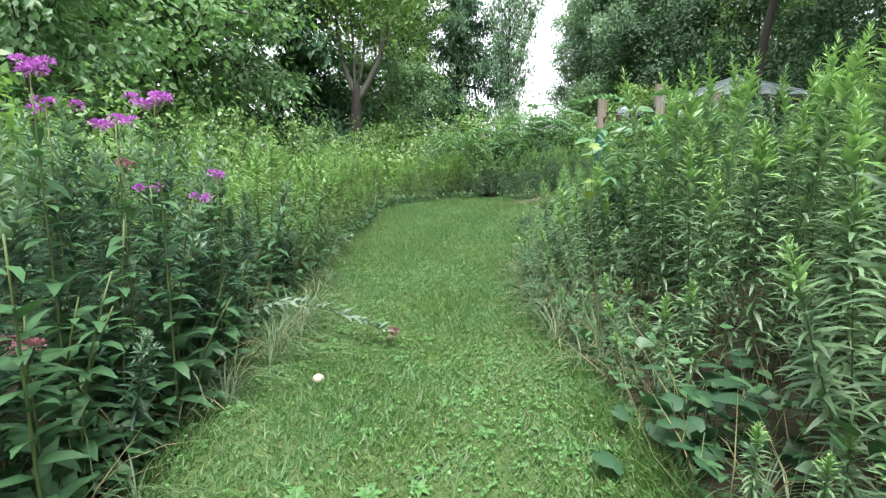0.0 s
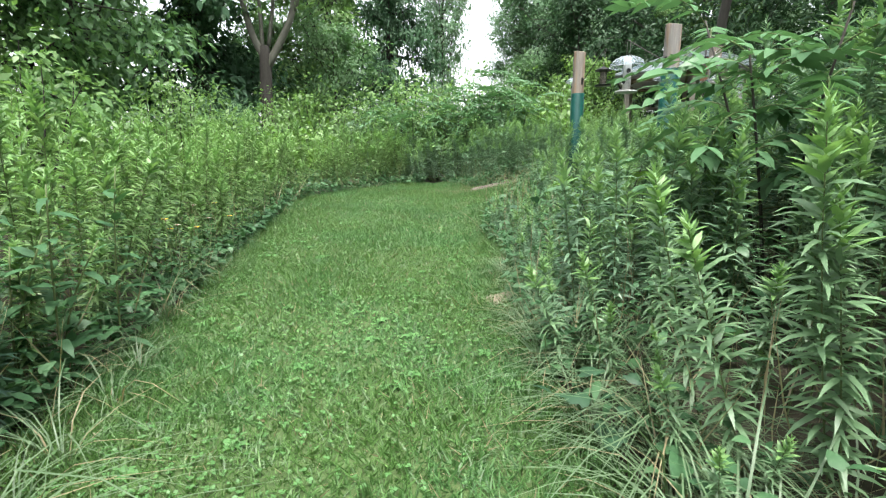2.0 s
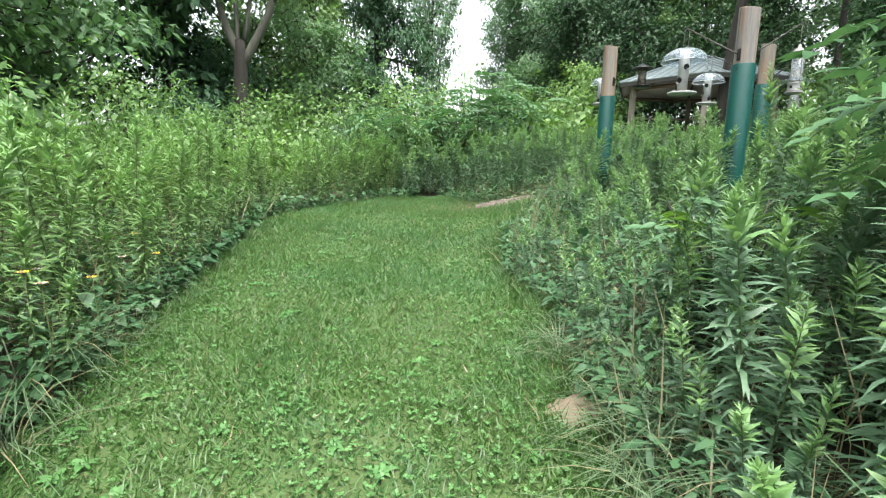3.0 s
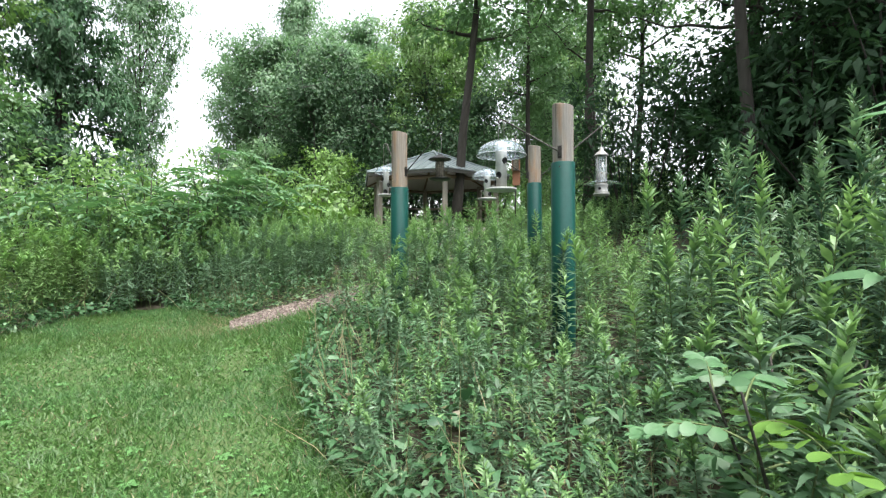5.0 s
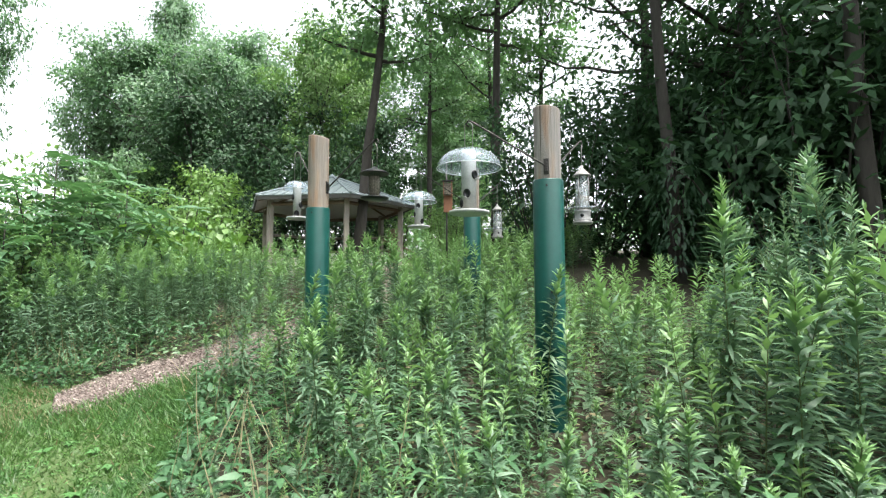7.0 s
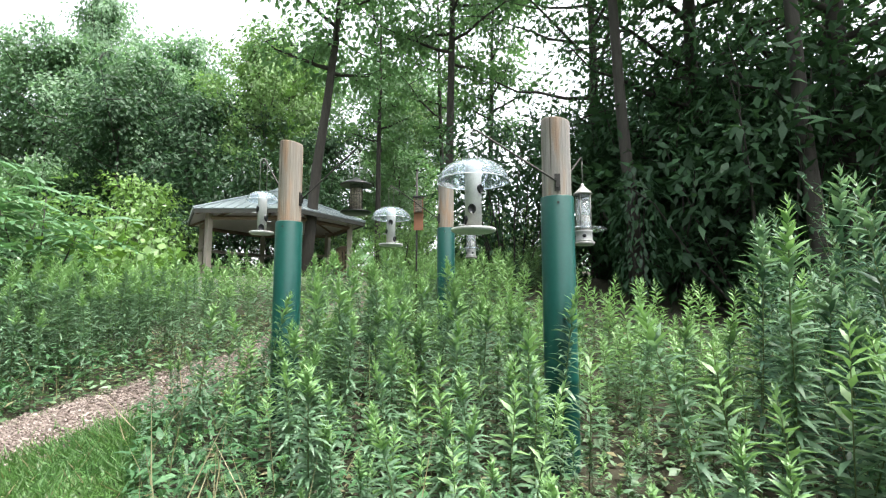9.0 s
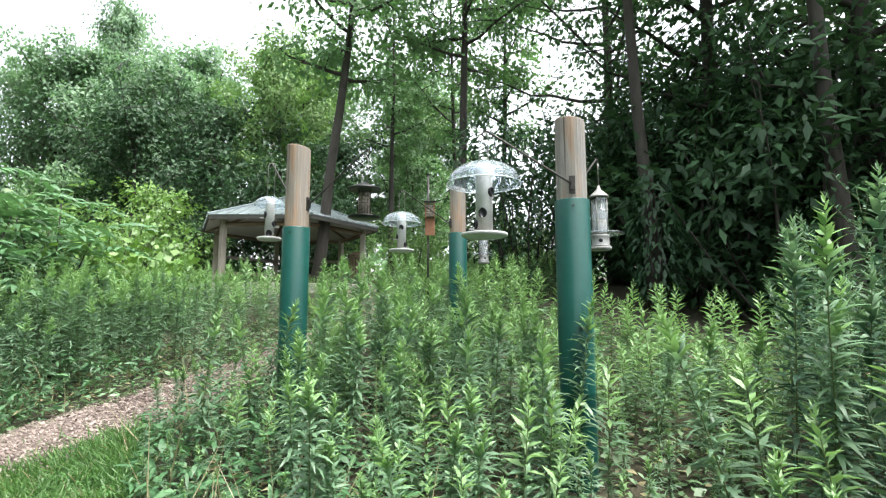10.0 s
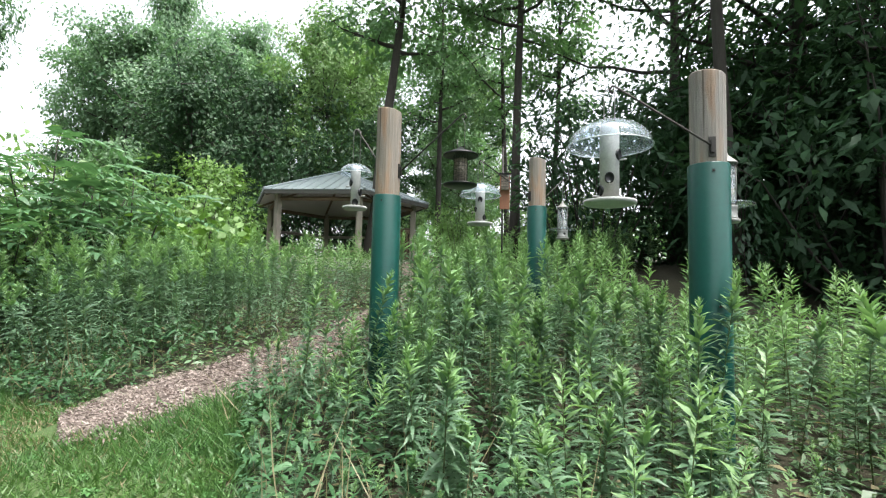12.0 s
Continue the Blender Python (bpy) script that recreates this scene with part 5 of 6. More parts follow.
def chip_edge_spots():
    """Where grass creeps over the borders of the woodchips."""
    rng = np.random.default_rng(8)
    for s in np.linspace(0.2, 3.6, 26):
        c, sd, h = chip_at(s + rng.normal(0, 0.05))
        for side in (-1, 1):
            q = c + sd * side * (h + rng.normal(0.02, 0.08))
            yield float(q[0]), float(q[1]), float(rng.uniform(0.2, 0.42))
    for x, y, s in ((0.75, 11.95, 0.3), (0.82, 12.05, 0.36), (0.9, 12.0, 0.3)):
        yield x, y, s


def lawn_cover():
    """Mown grass blades and clover over the lawn."""
    rng = np.random.default_rng(12)
    n = 215000
    y = -1.5 + 15.0 * rng.random(n)
    f = rng.random(n)
    x = lawn_left(y) - 0.08 + f * (lawn_right(y) - lawn_left(y) + 0.16)
    ok = ~(((x - 0.24) / 0.1) ** 2 + ((y - 5.75) / 0.12) ** 2 < 1) & ~(on_chips(x, y, -0.12 + 0.12 * np.random.default_rng(3).random(1)[0]) & (rng.random(n) < 0.93))
    x, y = x[ok], y[ok]
    n = len(x)
    patch = np.sin(3.1 * x + 1.3 * y) * np.sin(2.3 * y - 1.7 * x + 1)
    edge = np.minimum(x - lawn_left(y), lawn_right(y) - x)
    ln = (0.035 + 0.035 * rng.random(n)) * (1 + 0.35 * patch) * (1 + 0.9 * np.exp(-((x - 0.7) ** 2 / 0.5 + (y - 10.7) ** 2 / 0.4))) * (1 + 0.9 * np.exp(-np.clip(edge, 0, 9) / 0.12))
    base = np.stack([x, y, land(x, y) + 0.006], -1)
    way = rng.normal(0, 0.75, (n, 3))
    way[:, 2] = 0.8
    way = unit(way)
    side = unit(np.cross(way, rng.normal(0, 1, (n, 3)))) * (0.0022 + 0.0022 * rng.random((n, 1))) * (1 + 0.05 * np.clip(y, 0, 12))[:, None]
    tip = base + way * ln[:, None]
    g = Geo()
    g.add(np.stack([base - side, base + side, tip], 1).reshape(-1, 3), None, np.arange(3 * n).reshape(n, 3), m=(rng.random(n) < 0.025 + 0.35 * np.exp(-((x - 0.3) ** 2 + (y - 11.7) ** 2) / 0.35)).astype(int))
    tagged(part("lawn_grass", g, [M_LAWN, M_STRAW], None), "short mown green grass of the lawn path", "grass", kind="stuff")
    k = 14000
    y = -0.2 + 13.5 * rng.random(k) ** 1.4
    x = lawn_left(y) + rng.random(k) * (lawn_right(y) - lawn_left(y))
    dens = np.sin(2.3 * x + 0.7 * y + 2) * np.sin(1.9 * y - 1.1 * x) + 0.6 * rng.normal(0, 1, k)
    ok = (dens > -0.1) & ~on_chips(x, y, 0) & ~(((x - 0.24) / 0.12) ** 2 + ((y - 5.75) / 0.14) ** 2 < 1)
    x, y = x[ok], y[ok]
    k = len(x)
    c = Geo()
    turn = rng.random(k) * 6.28
    h = land(x, y) + 0.022 + 0.025 * rng.random(k)
    for j in range(3):
        a = turn + j * 2.094
        way = np.stack([np.cos(a), np.sin(a), 0.25 + 0.3 * rng.normal(0, 1, k)], -1)
        ln = 0.009 + 0.01 * rng.random(k)
        flakes(c, np.stack([x, y, h], -1), way, np.array([[0, 0, 1.0]]) + rng.normal(0, 0.1, (k, 3)), ln, ln * 0.95)
    tagged(part("clover", c, M_CLOVER, None), "green clover leaves scattered through the lawn", "clover", kind="stuff")
    # broad-leaved weeds pressed flat in the turf
    w = 150
    y = rng.uniform(0.8, 12.8, w)
    x = lawn_left(y) + 0.05 + rng.random(w) * (lawn_right(y) - lawn_left(y) - 0.1)
    r = Geo()
    for j in range(9):
        a = j * 0.7 + rng.normal(0, 0.15, w)
        way = np.stack([np.cos(a), np.sin(a), np.full(w, 0.35)], -1)
        ln = 0.035 + 0.035 * rng.random(w)
        blades(r, np.stack([x, y, land(x, y) + 0.012], -1), way, np.tile([[0, 0, 1.0]], (w, 1)) + rng.normal(0, 0.1, (w, 3)), ln, ln * 0.5, arch=0.12)
    tagged(part("lawn_weeds", r, M_CLOVER, None), "flat broad-leaved weed rosettes in the turf", "weeds", kind="stuff")
    # longer blades left in clumps by the mower
    b = 9000
    cx, cy = rng.uniform(-1.5, 0.6, 260), 0.6 + 9.5 * rng.random(260) ** 1.3
    cid = rng.integers(0, 260, b)
    x, y = cx[cid] + rng.normal(0, 0.055, b), cy[cid] + rng.normal(0, 0.055, b)
    ok = on_lawn(x, y, -0.03) & ~on_chips(x, y, 0)
    x, y = x[ok], y[ok]
    b = len(x)
    a = rng.normal(1.2, 0.9, b)
    lb = Geo()
    ribbons(lb, np.stack([x, y, land(x, y)], -1), np.stack([np.cos(a), np.sin(a), np.zeros(b)], -1), rng.uniform(0.05, 0.13, b), rng.uniform(0.003, 0.006, b), rng.uniform(0.35, 0.9, b), np.tile((rng.random(b) < 0.3).astype(int), 3), 3)
    tagged(part("long_grass_blades", lb, [M_LAWN, M_TALL], None), "longer grass blades lying in clumps on the lawn", "grass", kind="stuff")
    # coarse tuft of longer grass on the near lawn
    for tx, ty, s in ((-0.35, 2.45, 0.42), (-0.6, 2.75, 0.3), (-0.15, 2.3, 0.3), (0.2, 5.2, 0.3), (-0.2, 10.6, 0.3)) + tuple(chip_edge_spots()):
        ob = new("lawn_tuft", tuft_geo(int(tx * 100) + 700, 26, 0.5, 0.007).mesh("lawn_tuft", [M_LAWN, M_TALL]))
        ob.matrix_world = place_matrix(tx, ty, float(land(tx, ty)), 0, s)
        tagged(ob, "coarse tuft of longer green grass on the lawn", "grass tuft", "grass tufts on the lawn")


lawn_cover()


def undergrowth():
    """Low broad leaves, creepers and dead stalks beneath the tall plants."""
    rng = np.random.default_rng(15)
    g = Geo()
    n = 31000
    y = 0.2 + 14 * rng.random(n)
    rightside = rng.random(n) < 0.55
    d = 0.05 + 1.5 * rng.random(n) ** 1.6
    x = np.where(rightside, lawn_right(y) + d, lawn_left(y) - d)
    ok = ~on_chips(x, y, 0.0) & ~on_lawn(x, y, -0.02) & ~((x > 0.3) & (y < 4.6) & (rng.random(n) < 0.75))
    x, y, d = x[ok], y[ok], d[ok]
    n = len(x)
    z = land(x, y) + 0.03 + (0.14 + 0.55 * np.minimum(d, 0.8) * np.where(y < 7, 1.0, 0.6)) * rng.random(n)
    a = rng.random(n) * 6.28
    way = np.stack([np.cos(a), np.sin(a), rng.normal(-0.1, 0.4, n)], -1)
    ln = 0.04 + 0.075 * rng.random(n) ** 2
    blades(g, np.stack([x, y, z], -1), way, np.array([[0, 0, 1.0]]) + rng.normal(0, 0.3, (n, 3)), ln, ln * np.where((x > 0) & (y > 4.8), rng.uniform(0.18, 0.4, n), rng.uniform(0.35, 0.75, n)), m=(rng.random(n) < 0.1).astype(int) * 2, arch=0.06)
    k = 1100
    y = 0.3 + 13 * rng.random(k)
    side = rng.random(k) < 0.55
    d = 0.03 + 1.0 * rng.random(k)
    x = np.where(side, lawn_right(y) + d, lawn_left(y) - d)
    ok = ~on_chips(x, y, 0.0)
    x, y = x[ok], y[ok]
    k = len(x)
    way = np.stack([rng.normal(0, 0.45, k), rng.normal(0, 0.45, k), np.ones(k)], -1)
    base = np.stack([x, y, land(x, y)], -1)
    flakes(g, base, way, rng.normal(0, 1, (k, 3)), 0.25 + 0.5 * rng.random(k), 0.006, m=1)
    tagged(part("undergrowth", g, [M_IRON, M_STRAW, M_FROND], None), "low broad leaves and dead stalks under the goldenrod", "undergrowth", kind="stuff")


undergrowth()


def ground_cover():
    """Small creeping leaves and litter on the bank between the stems."""
    rng = np.random.default_rng(19)
    n = 26000
    x, y = rng.uniform(0.3, 6.5, n), rng.uniform(5.5, 14.5, n)
    ok = (x > lawn_right(y) + 0.1) & ~on_chips(x, y, 0.0)
    x, y = x[ok], y[ok]
    n = len(x)
    g = Geo()
    a = rng.random(n) * 6.28
    ln = 0.03 + 0.06 * rng.random(n)
    flakes(g, np.stack([x, y, land(x, y) + 0.01 + 0.12 * rng.random(n) ** 2], -1), np.stack([np.cos(a), np.sin(a), rng.normal(0.15, 0.3, n)], -1), np.array([[0, 0, 1.0]]) + rng.normal(0, 0.3, (n, 3)), ln, ln * rng.uniform(0.25, 0.7, n), m=(rng.random(n) < 0.16).astype(int))
    tagged(part("ground_cover", g, [M_GOLD, M_STRAW], None), "small creeping leaves and litter on the bank", "ground cover", kind="stuff")


ground_cover()


# ---------------------------------------------------------------- bushes, sumac and saplings
def bush_geo(seed, h, r, leaves, leaf, wide=0.5):
    rng = np.random.default_rng(seed)
    wood, crown, cs = Geo(), Geo(), []
    for k in range(16):
        a = 2.4 * k + rng.normal(0, 0.3)
        out = r * math.sqrt((k + 0.5) / 16) * (0.8 + 0.3 * rng.random())
        top = h * (1.0 - 0.45 * (out / r) ** 2) * (0.75 + 0.35 * rng.random())
        f = np.linspace(0, 1, 6)[:, None]
        p = np.array([math.cos(a) * 0.12 * r, math.sin(a) * 0.12 * r, -0.05]) + np.array([math.cos(a) * out, math.sin(a) * out, 0]) * f ** 0.8 + np.array([0, 0, top]) * f
        p += rng.normal(0, 0.03, p.shape) * f
        tube(wood, p, np.linspace(0.016, 0.004, 6), 4, caps=False)
        cs += [p[i] + rng.normal(0, 0.08 * r, 3) for i in (1, 2, 3, 4, 4, 5, 5)]
    cs = np.array(cs)
    idx = rng.integers(0, len(cs), leaves)
    off = unit(rng.normal(0, 1, (leaves, 3))) * rng.random((leaves, 1)) ** 0.5 * 0.3 * r * (0.5 + rng.random(len(cs)))[idx][:, None]
    pos = cs[idx] + off
    pos[:, 2] = np.maximum(pos[:, 2], 0.06)
    out = pos * np.array([1.0, 1.0, 0.0]) / r
    way = off * 2.5 + out * 0.4 + rng.normal(0, 0.5, (leaves, 3)) + np.array([0, 0, -0.35])
    ls = leaf * (0.6 + 0.8 * rng.random(leaves))
    flakes(crown, pos, way, out * 0.7 + np.array([0, 0, 0.9]) + rng.normal(0, 0.4, (leaves, 3)), ls, ls * wide)
    return wood, crown


BUSHES = {}
BUSH_KINDS = {
    "hedge": (dict(seed=301, h=1.9, r=1.0, leaves=3000, leaf=0.085), M_TREE_LIGHT, "round green hedgerow bush at the meadow edge"),
    "willow": (dict(seed=302, h=2.1, r=0.9, leaves=2800, leaf=0.11, wide=0.25), M_POPLAR, "grey-green willowy bush with narrow leaves"),
    "vine": (dict(seed=303, h=1.7, r=1.1, leaves=1000, leaf=0.16, wide=0.85), M_VINE, "bush smothered in bright yellow-green vine leaves"),
    # Tree shade is put into the foliage colour of this bush.
    "dark": (dict(seed=305, h=2.6, r=1.3, leaves=3400, leaf=0.13, wide=0.36), M_TREE_DARK_SHADED, "bush with hanging leaves under the trees, coloured as in shade"),
}


def bush(kind, x, y, s=1.0, rz=0.0):
    make, green, label = BUSH_KINDS[kind]
    m = pose(x, y, float(land(x, y)), 0, 0, rz) @ Matrix.Diagonal((s, s, s, 1))
    if kind in BUSHES:
        return copy_thing(BUSHES[kind], m)
    wood, crown = bush_geo(**make)
    t = thing("bush", label, "bush", "bushes round the meadow")
    part("branchwork", wood, M_BARK, t)
    part("foliage", crown, green, t)
    t.matrix_world = m
    BUSHES[kind] = t
    return t


for k, x, y, s, rz in (("hedge", -4.2, 15.6, 1.1, 0), ("hedge", -2.8, 15.9, 1.15, 60), ("willow", -1.6, 16.2, 1.0, 20), ("hedge", -0.6, 17.2, 1.3, 100), ("willow", 1.9, 17.4, 1.1, 200), ("hedge", 0.6, 17.9, 1.4, 250),
                       ("hedge", 3.4, 17.9, 1.2, 10), ("hedge", -4.6, 11.5, 0.95, 140), ("hedge", -5.2, 8.6, 1.0, 200), ("willow", -5.0, 13.2, 1.0, 77), ("hedge", -4.9, 5.9, 1.0, 33), ("hedge", -4.6, 3.4, 1.05, 300),
                       ("hedge", 0.4, 14.9, 0.75, 20), ("hedge", -0.7, 15.1, 0.8, 140), ("willow", 1.3, 15.0, 0.7, 260), ("vine", 2.9, 15.9, 0.9, 0), ("vine", 3.8, 16.3, 0.65, 120), ("vine", -3.2, 13.6, 0.8, 40),
                       
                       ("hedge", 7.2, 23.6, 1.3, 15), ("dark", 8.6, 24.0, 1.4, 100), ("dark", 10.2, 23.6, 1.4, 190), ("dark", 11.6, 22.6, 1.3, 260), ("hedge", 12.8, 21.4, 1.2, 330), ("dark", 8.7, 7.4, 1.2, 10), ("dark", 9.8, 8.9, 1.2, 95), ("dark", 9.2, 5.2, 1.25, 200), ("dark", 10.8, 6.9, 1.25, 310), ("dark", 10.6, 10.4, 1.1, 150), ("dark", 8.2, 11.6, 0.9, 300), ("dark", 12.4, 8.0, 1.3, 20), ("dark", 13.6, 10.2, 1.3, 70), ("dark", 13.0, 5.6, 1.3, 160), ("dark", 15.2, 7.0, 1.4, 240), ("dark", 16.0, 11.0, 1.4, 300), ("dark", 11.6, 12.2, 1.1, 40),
                       ("hedge", 10.6, 13.4, 0.9, 0), ("hedge", 9.4, 12.4, 0.8, 50), ("hedge", 12.4, 15.6, 0.9, 110), ("hedge", 11.8, 17.6, 0.9, 160), ("hedge", 13.2, 18.6, 0.9, 220)):
    bush(k, x, y, s, rz)


def frond_geo(seed, length, pairs, leaflet, wide, droop):
    """A feather leaf: rachis with paired leaflets."""
    rng = np.random.default_rng(seed)
    g = Geo()
    f = np.linspace(0, 1, pairs + 2)
    p = np.stack([length * f * (1 - 0.12 * f), np.zeros(len(f)), length * (0.35 * f - (0.35 + droop) * f ** 2)], -1)
    tube(g, p, np.linspace(0.0045, 0.0015, len(f)), 4, m=0, caps=False)
    k = np.arange(2, pairs + 2)
    for sgn in (1, -1):
        ln = leaflet * (0.75 + 0.4 * np.sin(np.pi * f[k] ** 0.8)) * rng.uniform(0.85, 1.1, len(k))
        way = np.stack([np.full(len(k), 0.35), np.full(len(k), 1.0 * sgn), rng.normal(-0.22, 0.1, len(k))], -1)
        blades(g, p[k], way, np.array([[0, 0, 1.0]]) + rng.normal(0, 0.12, (len(k), 3)), ln, ln * wide, m=1, arch=0.05)
    blades(g, p[-1:], [[1, 0, -0.3]], [[0, 0, 1.0]], leaflet, leaflet * wide, m=1, arch=0.05)
    return g


def frond_plant(name, label, category, group, x, y, stems, frond, per, green, seed, stalk_r=0.016, split=False, low=0.42, oval=False):
    """Woody stems, each with a whorl of feather leaves that are parts of their own."""
    rng = np.random.default_rng(seed)
    t = thing(name, label, category, group, at=(x, y, float(land(x, y))))
    meshes = [frond_geo(seed + k, **frond).mesh("frond", [M_STEM, green]) for k in range(3)]
    if split:
        n, L, dr = frond["pairs"], frond["length"], frond["droop"]
        fr = np.linspace(0, 1, n + 2)
        rach = np.stack([L * fr * (1 - 0.12 * fr), 0 * fr, L * (0.35 * fr - (0.35 + dr) * fr ** 2)], -1)
        rg = Geo()
        tube(rg, rach, np.linspace(0.0045, 0.0015, n + 2), 4, caps=False)
        meshes = [rg.mesh("frond", [M_STEM])] * 3
        lg = Geo()
        if oval:
            q = np.arange(10) * 2 * np.pi / 10
            rim = np.stack([0.5 - 0.5 * np.cos(q), 0.5 * frond["wide"] * np.sin(q) * (1.08 - 0.16 * np.cos(q)), -0.16 * (0.5 - 0.5 * np.cos(q)) ** 2 + 0.05 * np.abs(np.sin(q))], -1)
            lg.add(np.vstack([rim, [[0.5, 0, -0.03]]]), None, [[10, k, (k + 1) % 10] for k in range(10)])
        else:
            blades(lg, [[0, 0, 0]], [[1, 0, -0.15]], [[0, 0, 1.0]], 1.0, frond["wide"], arch=0.06)
        leaflet = lg.mesh("leaflet", [green])
        young_leaflet = lg.mesh("leaflet", [M_VINE if oval else green])
    for sx, sy, h in stems:
        g = Geo()
        f = np.linspace(0, 1, 6)
        p = np.stack([sx * f ** 1.3, sy * f ** 1.3, h * f - 0.05 * (1 - f)], -1)
        tube(g, p, np.linspace(stalk_r, stalk_r * 0.45, 6), 7)
        part("stalk", g, M_BARK, t)
        for k in range(per):
            q = low + (1 - low) * (k + 0.5) / per
            base = [np.interp(q, f, p[:, i]) for i in range(3)]
            ob = new("frond", meshes[k % 3])
            ob.parent = t
            ob.matrix_local = Matrix.Translation(base) @ Matrix.Rotation(2.4 * k + rng.normal(0, 0.2), 4, "Z") @ Matrix.Rotation(-0.75 * (q - 0.55) + rng.normal(0, 0.1), 4, "Y") @ Matrix.Diagonal((*(rng.uniform(0.8, 1.1),) * 3, 1))
            if split:
                for i in range(2, n + 2):
                    for turn in (-70, 70) if i < n + 1 else (-55, 0, 55):
                        lf = new("leaflet", young_leaflet if q > 0.88 and k % 2 else leaflet)
                        lf.parent = ob
                        lf.matrix_local = Matrix.Translation(rach[i]) @ pose(0, 0, 0, rng.normal(0, 12), rng.normal(8, 8), turn + rng.normal(0, 7)) @ Matrix.Diagonal((*(frond["leaflet"] * rng.uniform(0.75, 1.15),) * 3, 1))
    return t


SUMAC = dict(length=1.0, pairs=11, leaflet=0.22, wide=0.3, droop=0.3)
for i, (x, y, h) in enumerate(((0.95, 15.2, 2.5), (-0.1, 15.5, 2.2), (1.9, 15.5, 2.1), (-1.0, 15.0, 1.9), (0.4, 14.7, 1.7), (1.6, 16.3, 2.3))):
    frond_plant("sumac", "sumac shrub with arching feathery green leaves", "shrub", "sumac shrubs behind the lawn", x, y, [(0.05, 0.1, h), (0.4, -0.15, h * 0.8), (-0.4, 0.1, h * 0.85)], SUMAC, 9, M_FROND, 900 + 10 * i, 0.016, True, 0.55)
BIGLEAF = dict(length=0.33, pairs=6, leaflet=0.072, wide=0.6, droop=0.25)
frond_plant("walnut_sapling", "tall sapling with broad green compound leaves over the goldenrod", "sapling", "", 1.74, 5.3, [(-0.35, 0.3, 1.7), (0.0, -0.35, 1.62), (-0.35, -0.15, 1.45)], dict(length=0.66, pairs=9, leaflet=0.17, wide=0.38, droop=0.3), 13, M_FROND, 1000, 0.012, True)
frond_plant("ash_sapling", "leafy sapling with rounded compound leaves at the lawn edge", "sapling", "", 1.1, 6.12, [(-0.35, 0.0, 0.8), (0.15, -0.12, 0.84), (-0.12, 0.2, 0.74), (0.3, 0.2, 0.8)], BIGLEAF, 9, M_FROND, 1100, 0.008, True, 0.3, True)


# ---------------------------------------------------------------- ironweed and the flowers
def flower_head(rng, g, c, r, m):
    n = 60
    d = unit(rng.normal(0, 1, (n, 3)) + np.array([0, 0, 0.9]))
    pos = c + d * r * rng.random((n, 1)) ** 0.4 * np.array([1.2, 1.2, 0.7])
    blades(g, pos, d, rng.normal(0, 1, (n, 3)), r * 0.75, r * 0.3, m=m, widest=0.7)


def ironweed(x, y, top, heads, faded, seed, lean=(0.0, 0.0)):
    rng = np.random.default_rng(seed)
    z = float(land(x, y))
    h = top - z
    t = thing("ironweed", ("ironweed with %s flower heads on a leafy stem" % ("faded brown" if faded else "bright purple")) if heads else "flowerless ironweed stem with broad drooping green leaves", "wildflower", "ironweed by the lawn", at=(x, y, z))
    f = np.linspace(0, 1, 7)
    p = np.stack([lean[0] * f ** 2, lean[1] * f ** 2, h * f - 0.04 * (1 - f)], -1)
    g = Geo()
    tube(g, p, np.linspace(0.006, 0.003, 7), 6)
    part("stem", g, M_STEM, t)
    n = int(26 * h)
    q = 0.12 + 0.83 * (np.arange(n) + rng.random(n)) / n
    base = np.stack([np.interp(q, f, p[:, i]) for i in range(3)], -1)
    a = 2.4 * np.arange(n)
    el = rng.normal(0.1, 0.25, n)
    way = np.stack([np.cos(a) * np.cos(el), np.sin(a) * np.cos(el), np.sin(el)], -1)
    ln = 0.17 * (1.1 - 0.45 * q) * rng.uniform(0.8, 1.1, n)
    g = Geo()
    blades(g, base, way, np.array([[0, 0, 1.0]]) + rng.normal(0, 0.15, (n, 3)), ln, ln * 0.36, arch=0.08)
    part("foliage", g, M_IRON, t)
    for k in range(heads):
        c = p[-1] + np.array([rng.normal(0, 0.035), rng.normal(0, 0.035), rng.uniform(-0.02, 0.02)])
        sg = Geo()
        tube(sg, [p[-1] - np.array([0, 0, 0.07]), c], 0.0018, 4)
        part("flower_stalk", sg, M_STEM, t)
        fg = Geo()
        flower_head(rng, fg, c, 0.019, 0)
        part("flower_head", fg, M_FADED if faded else M_PURPLE, t, "fluffy %s flower head" % ("faded" if faded else "purple"))


for i, (x, y, top, heads, faded) in enumerate(((-1.63, 1.78, 1.67, 9, 0), (-1.82, 1.7, 1.58, 6, 0), (-1.72, 1.92, 1.55, 4, 0), (-1.42, 2.12, 1.60, 9, 0), (-1.52, 2.02, 1.50, 6, 0), (-1.5, 2.68, 1.29, 3, 0), (-1.68, 2.4, 1.24, 2, 0),
                                               (-1.38, 1.42, 0.8, 4, 1), (-1.75, 2.9, 1.15, 3, 0), (-1.9, 2.5, 1.35, 4, 1))):
    ironweed(x, y, top, heads, faded, 400 + i)
for i in range(44):
    rng = np.random.default_rng(450 + i)
    y = 1.3 + 3.9 * rng.random() ** 1.5
    x = float(lawn_left(y)) - rng.uniform(0.02, 0.55)
    ironweed(x, y, float(land(x, y)) + rng.uniform(0.5, 1.1), 0, False, 480 + i, (rng.uniform(0.0, 0.22), rng.normal(0, 0.06)))


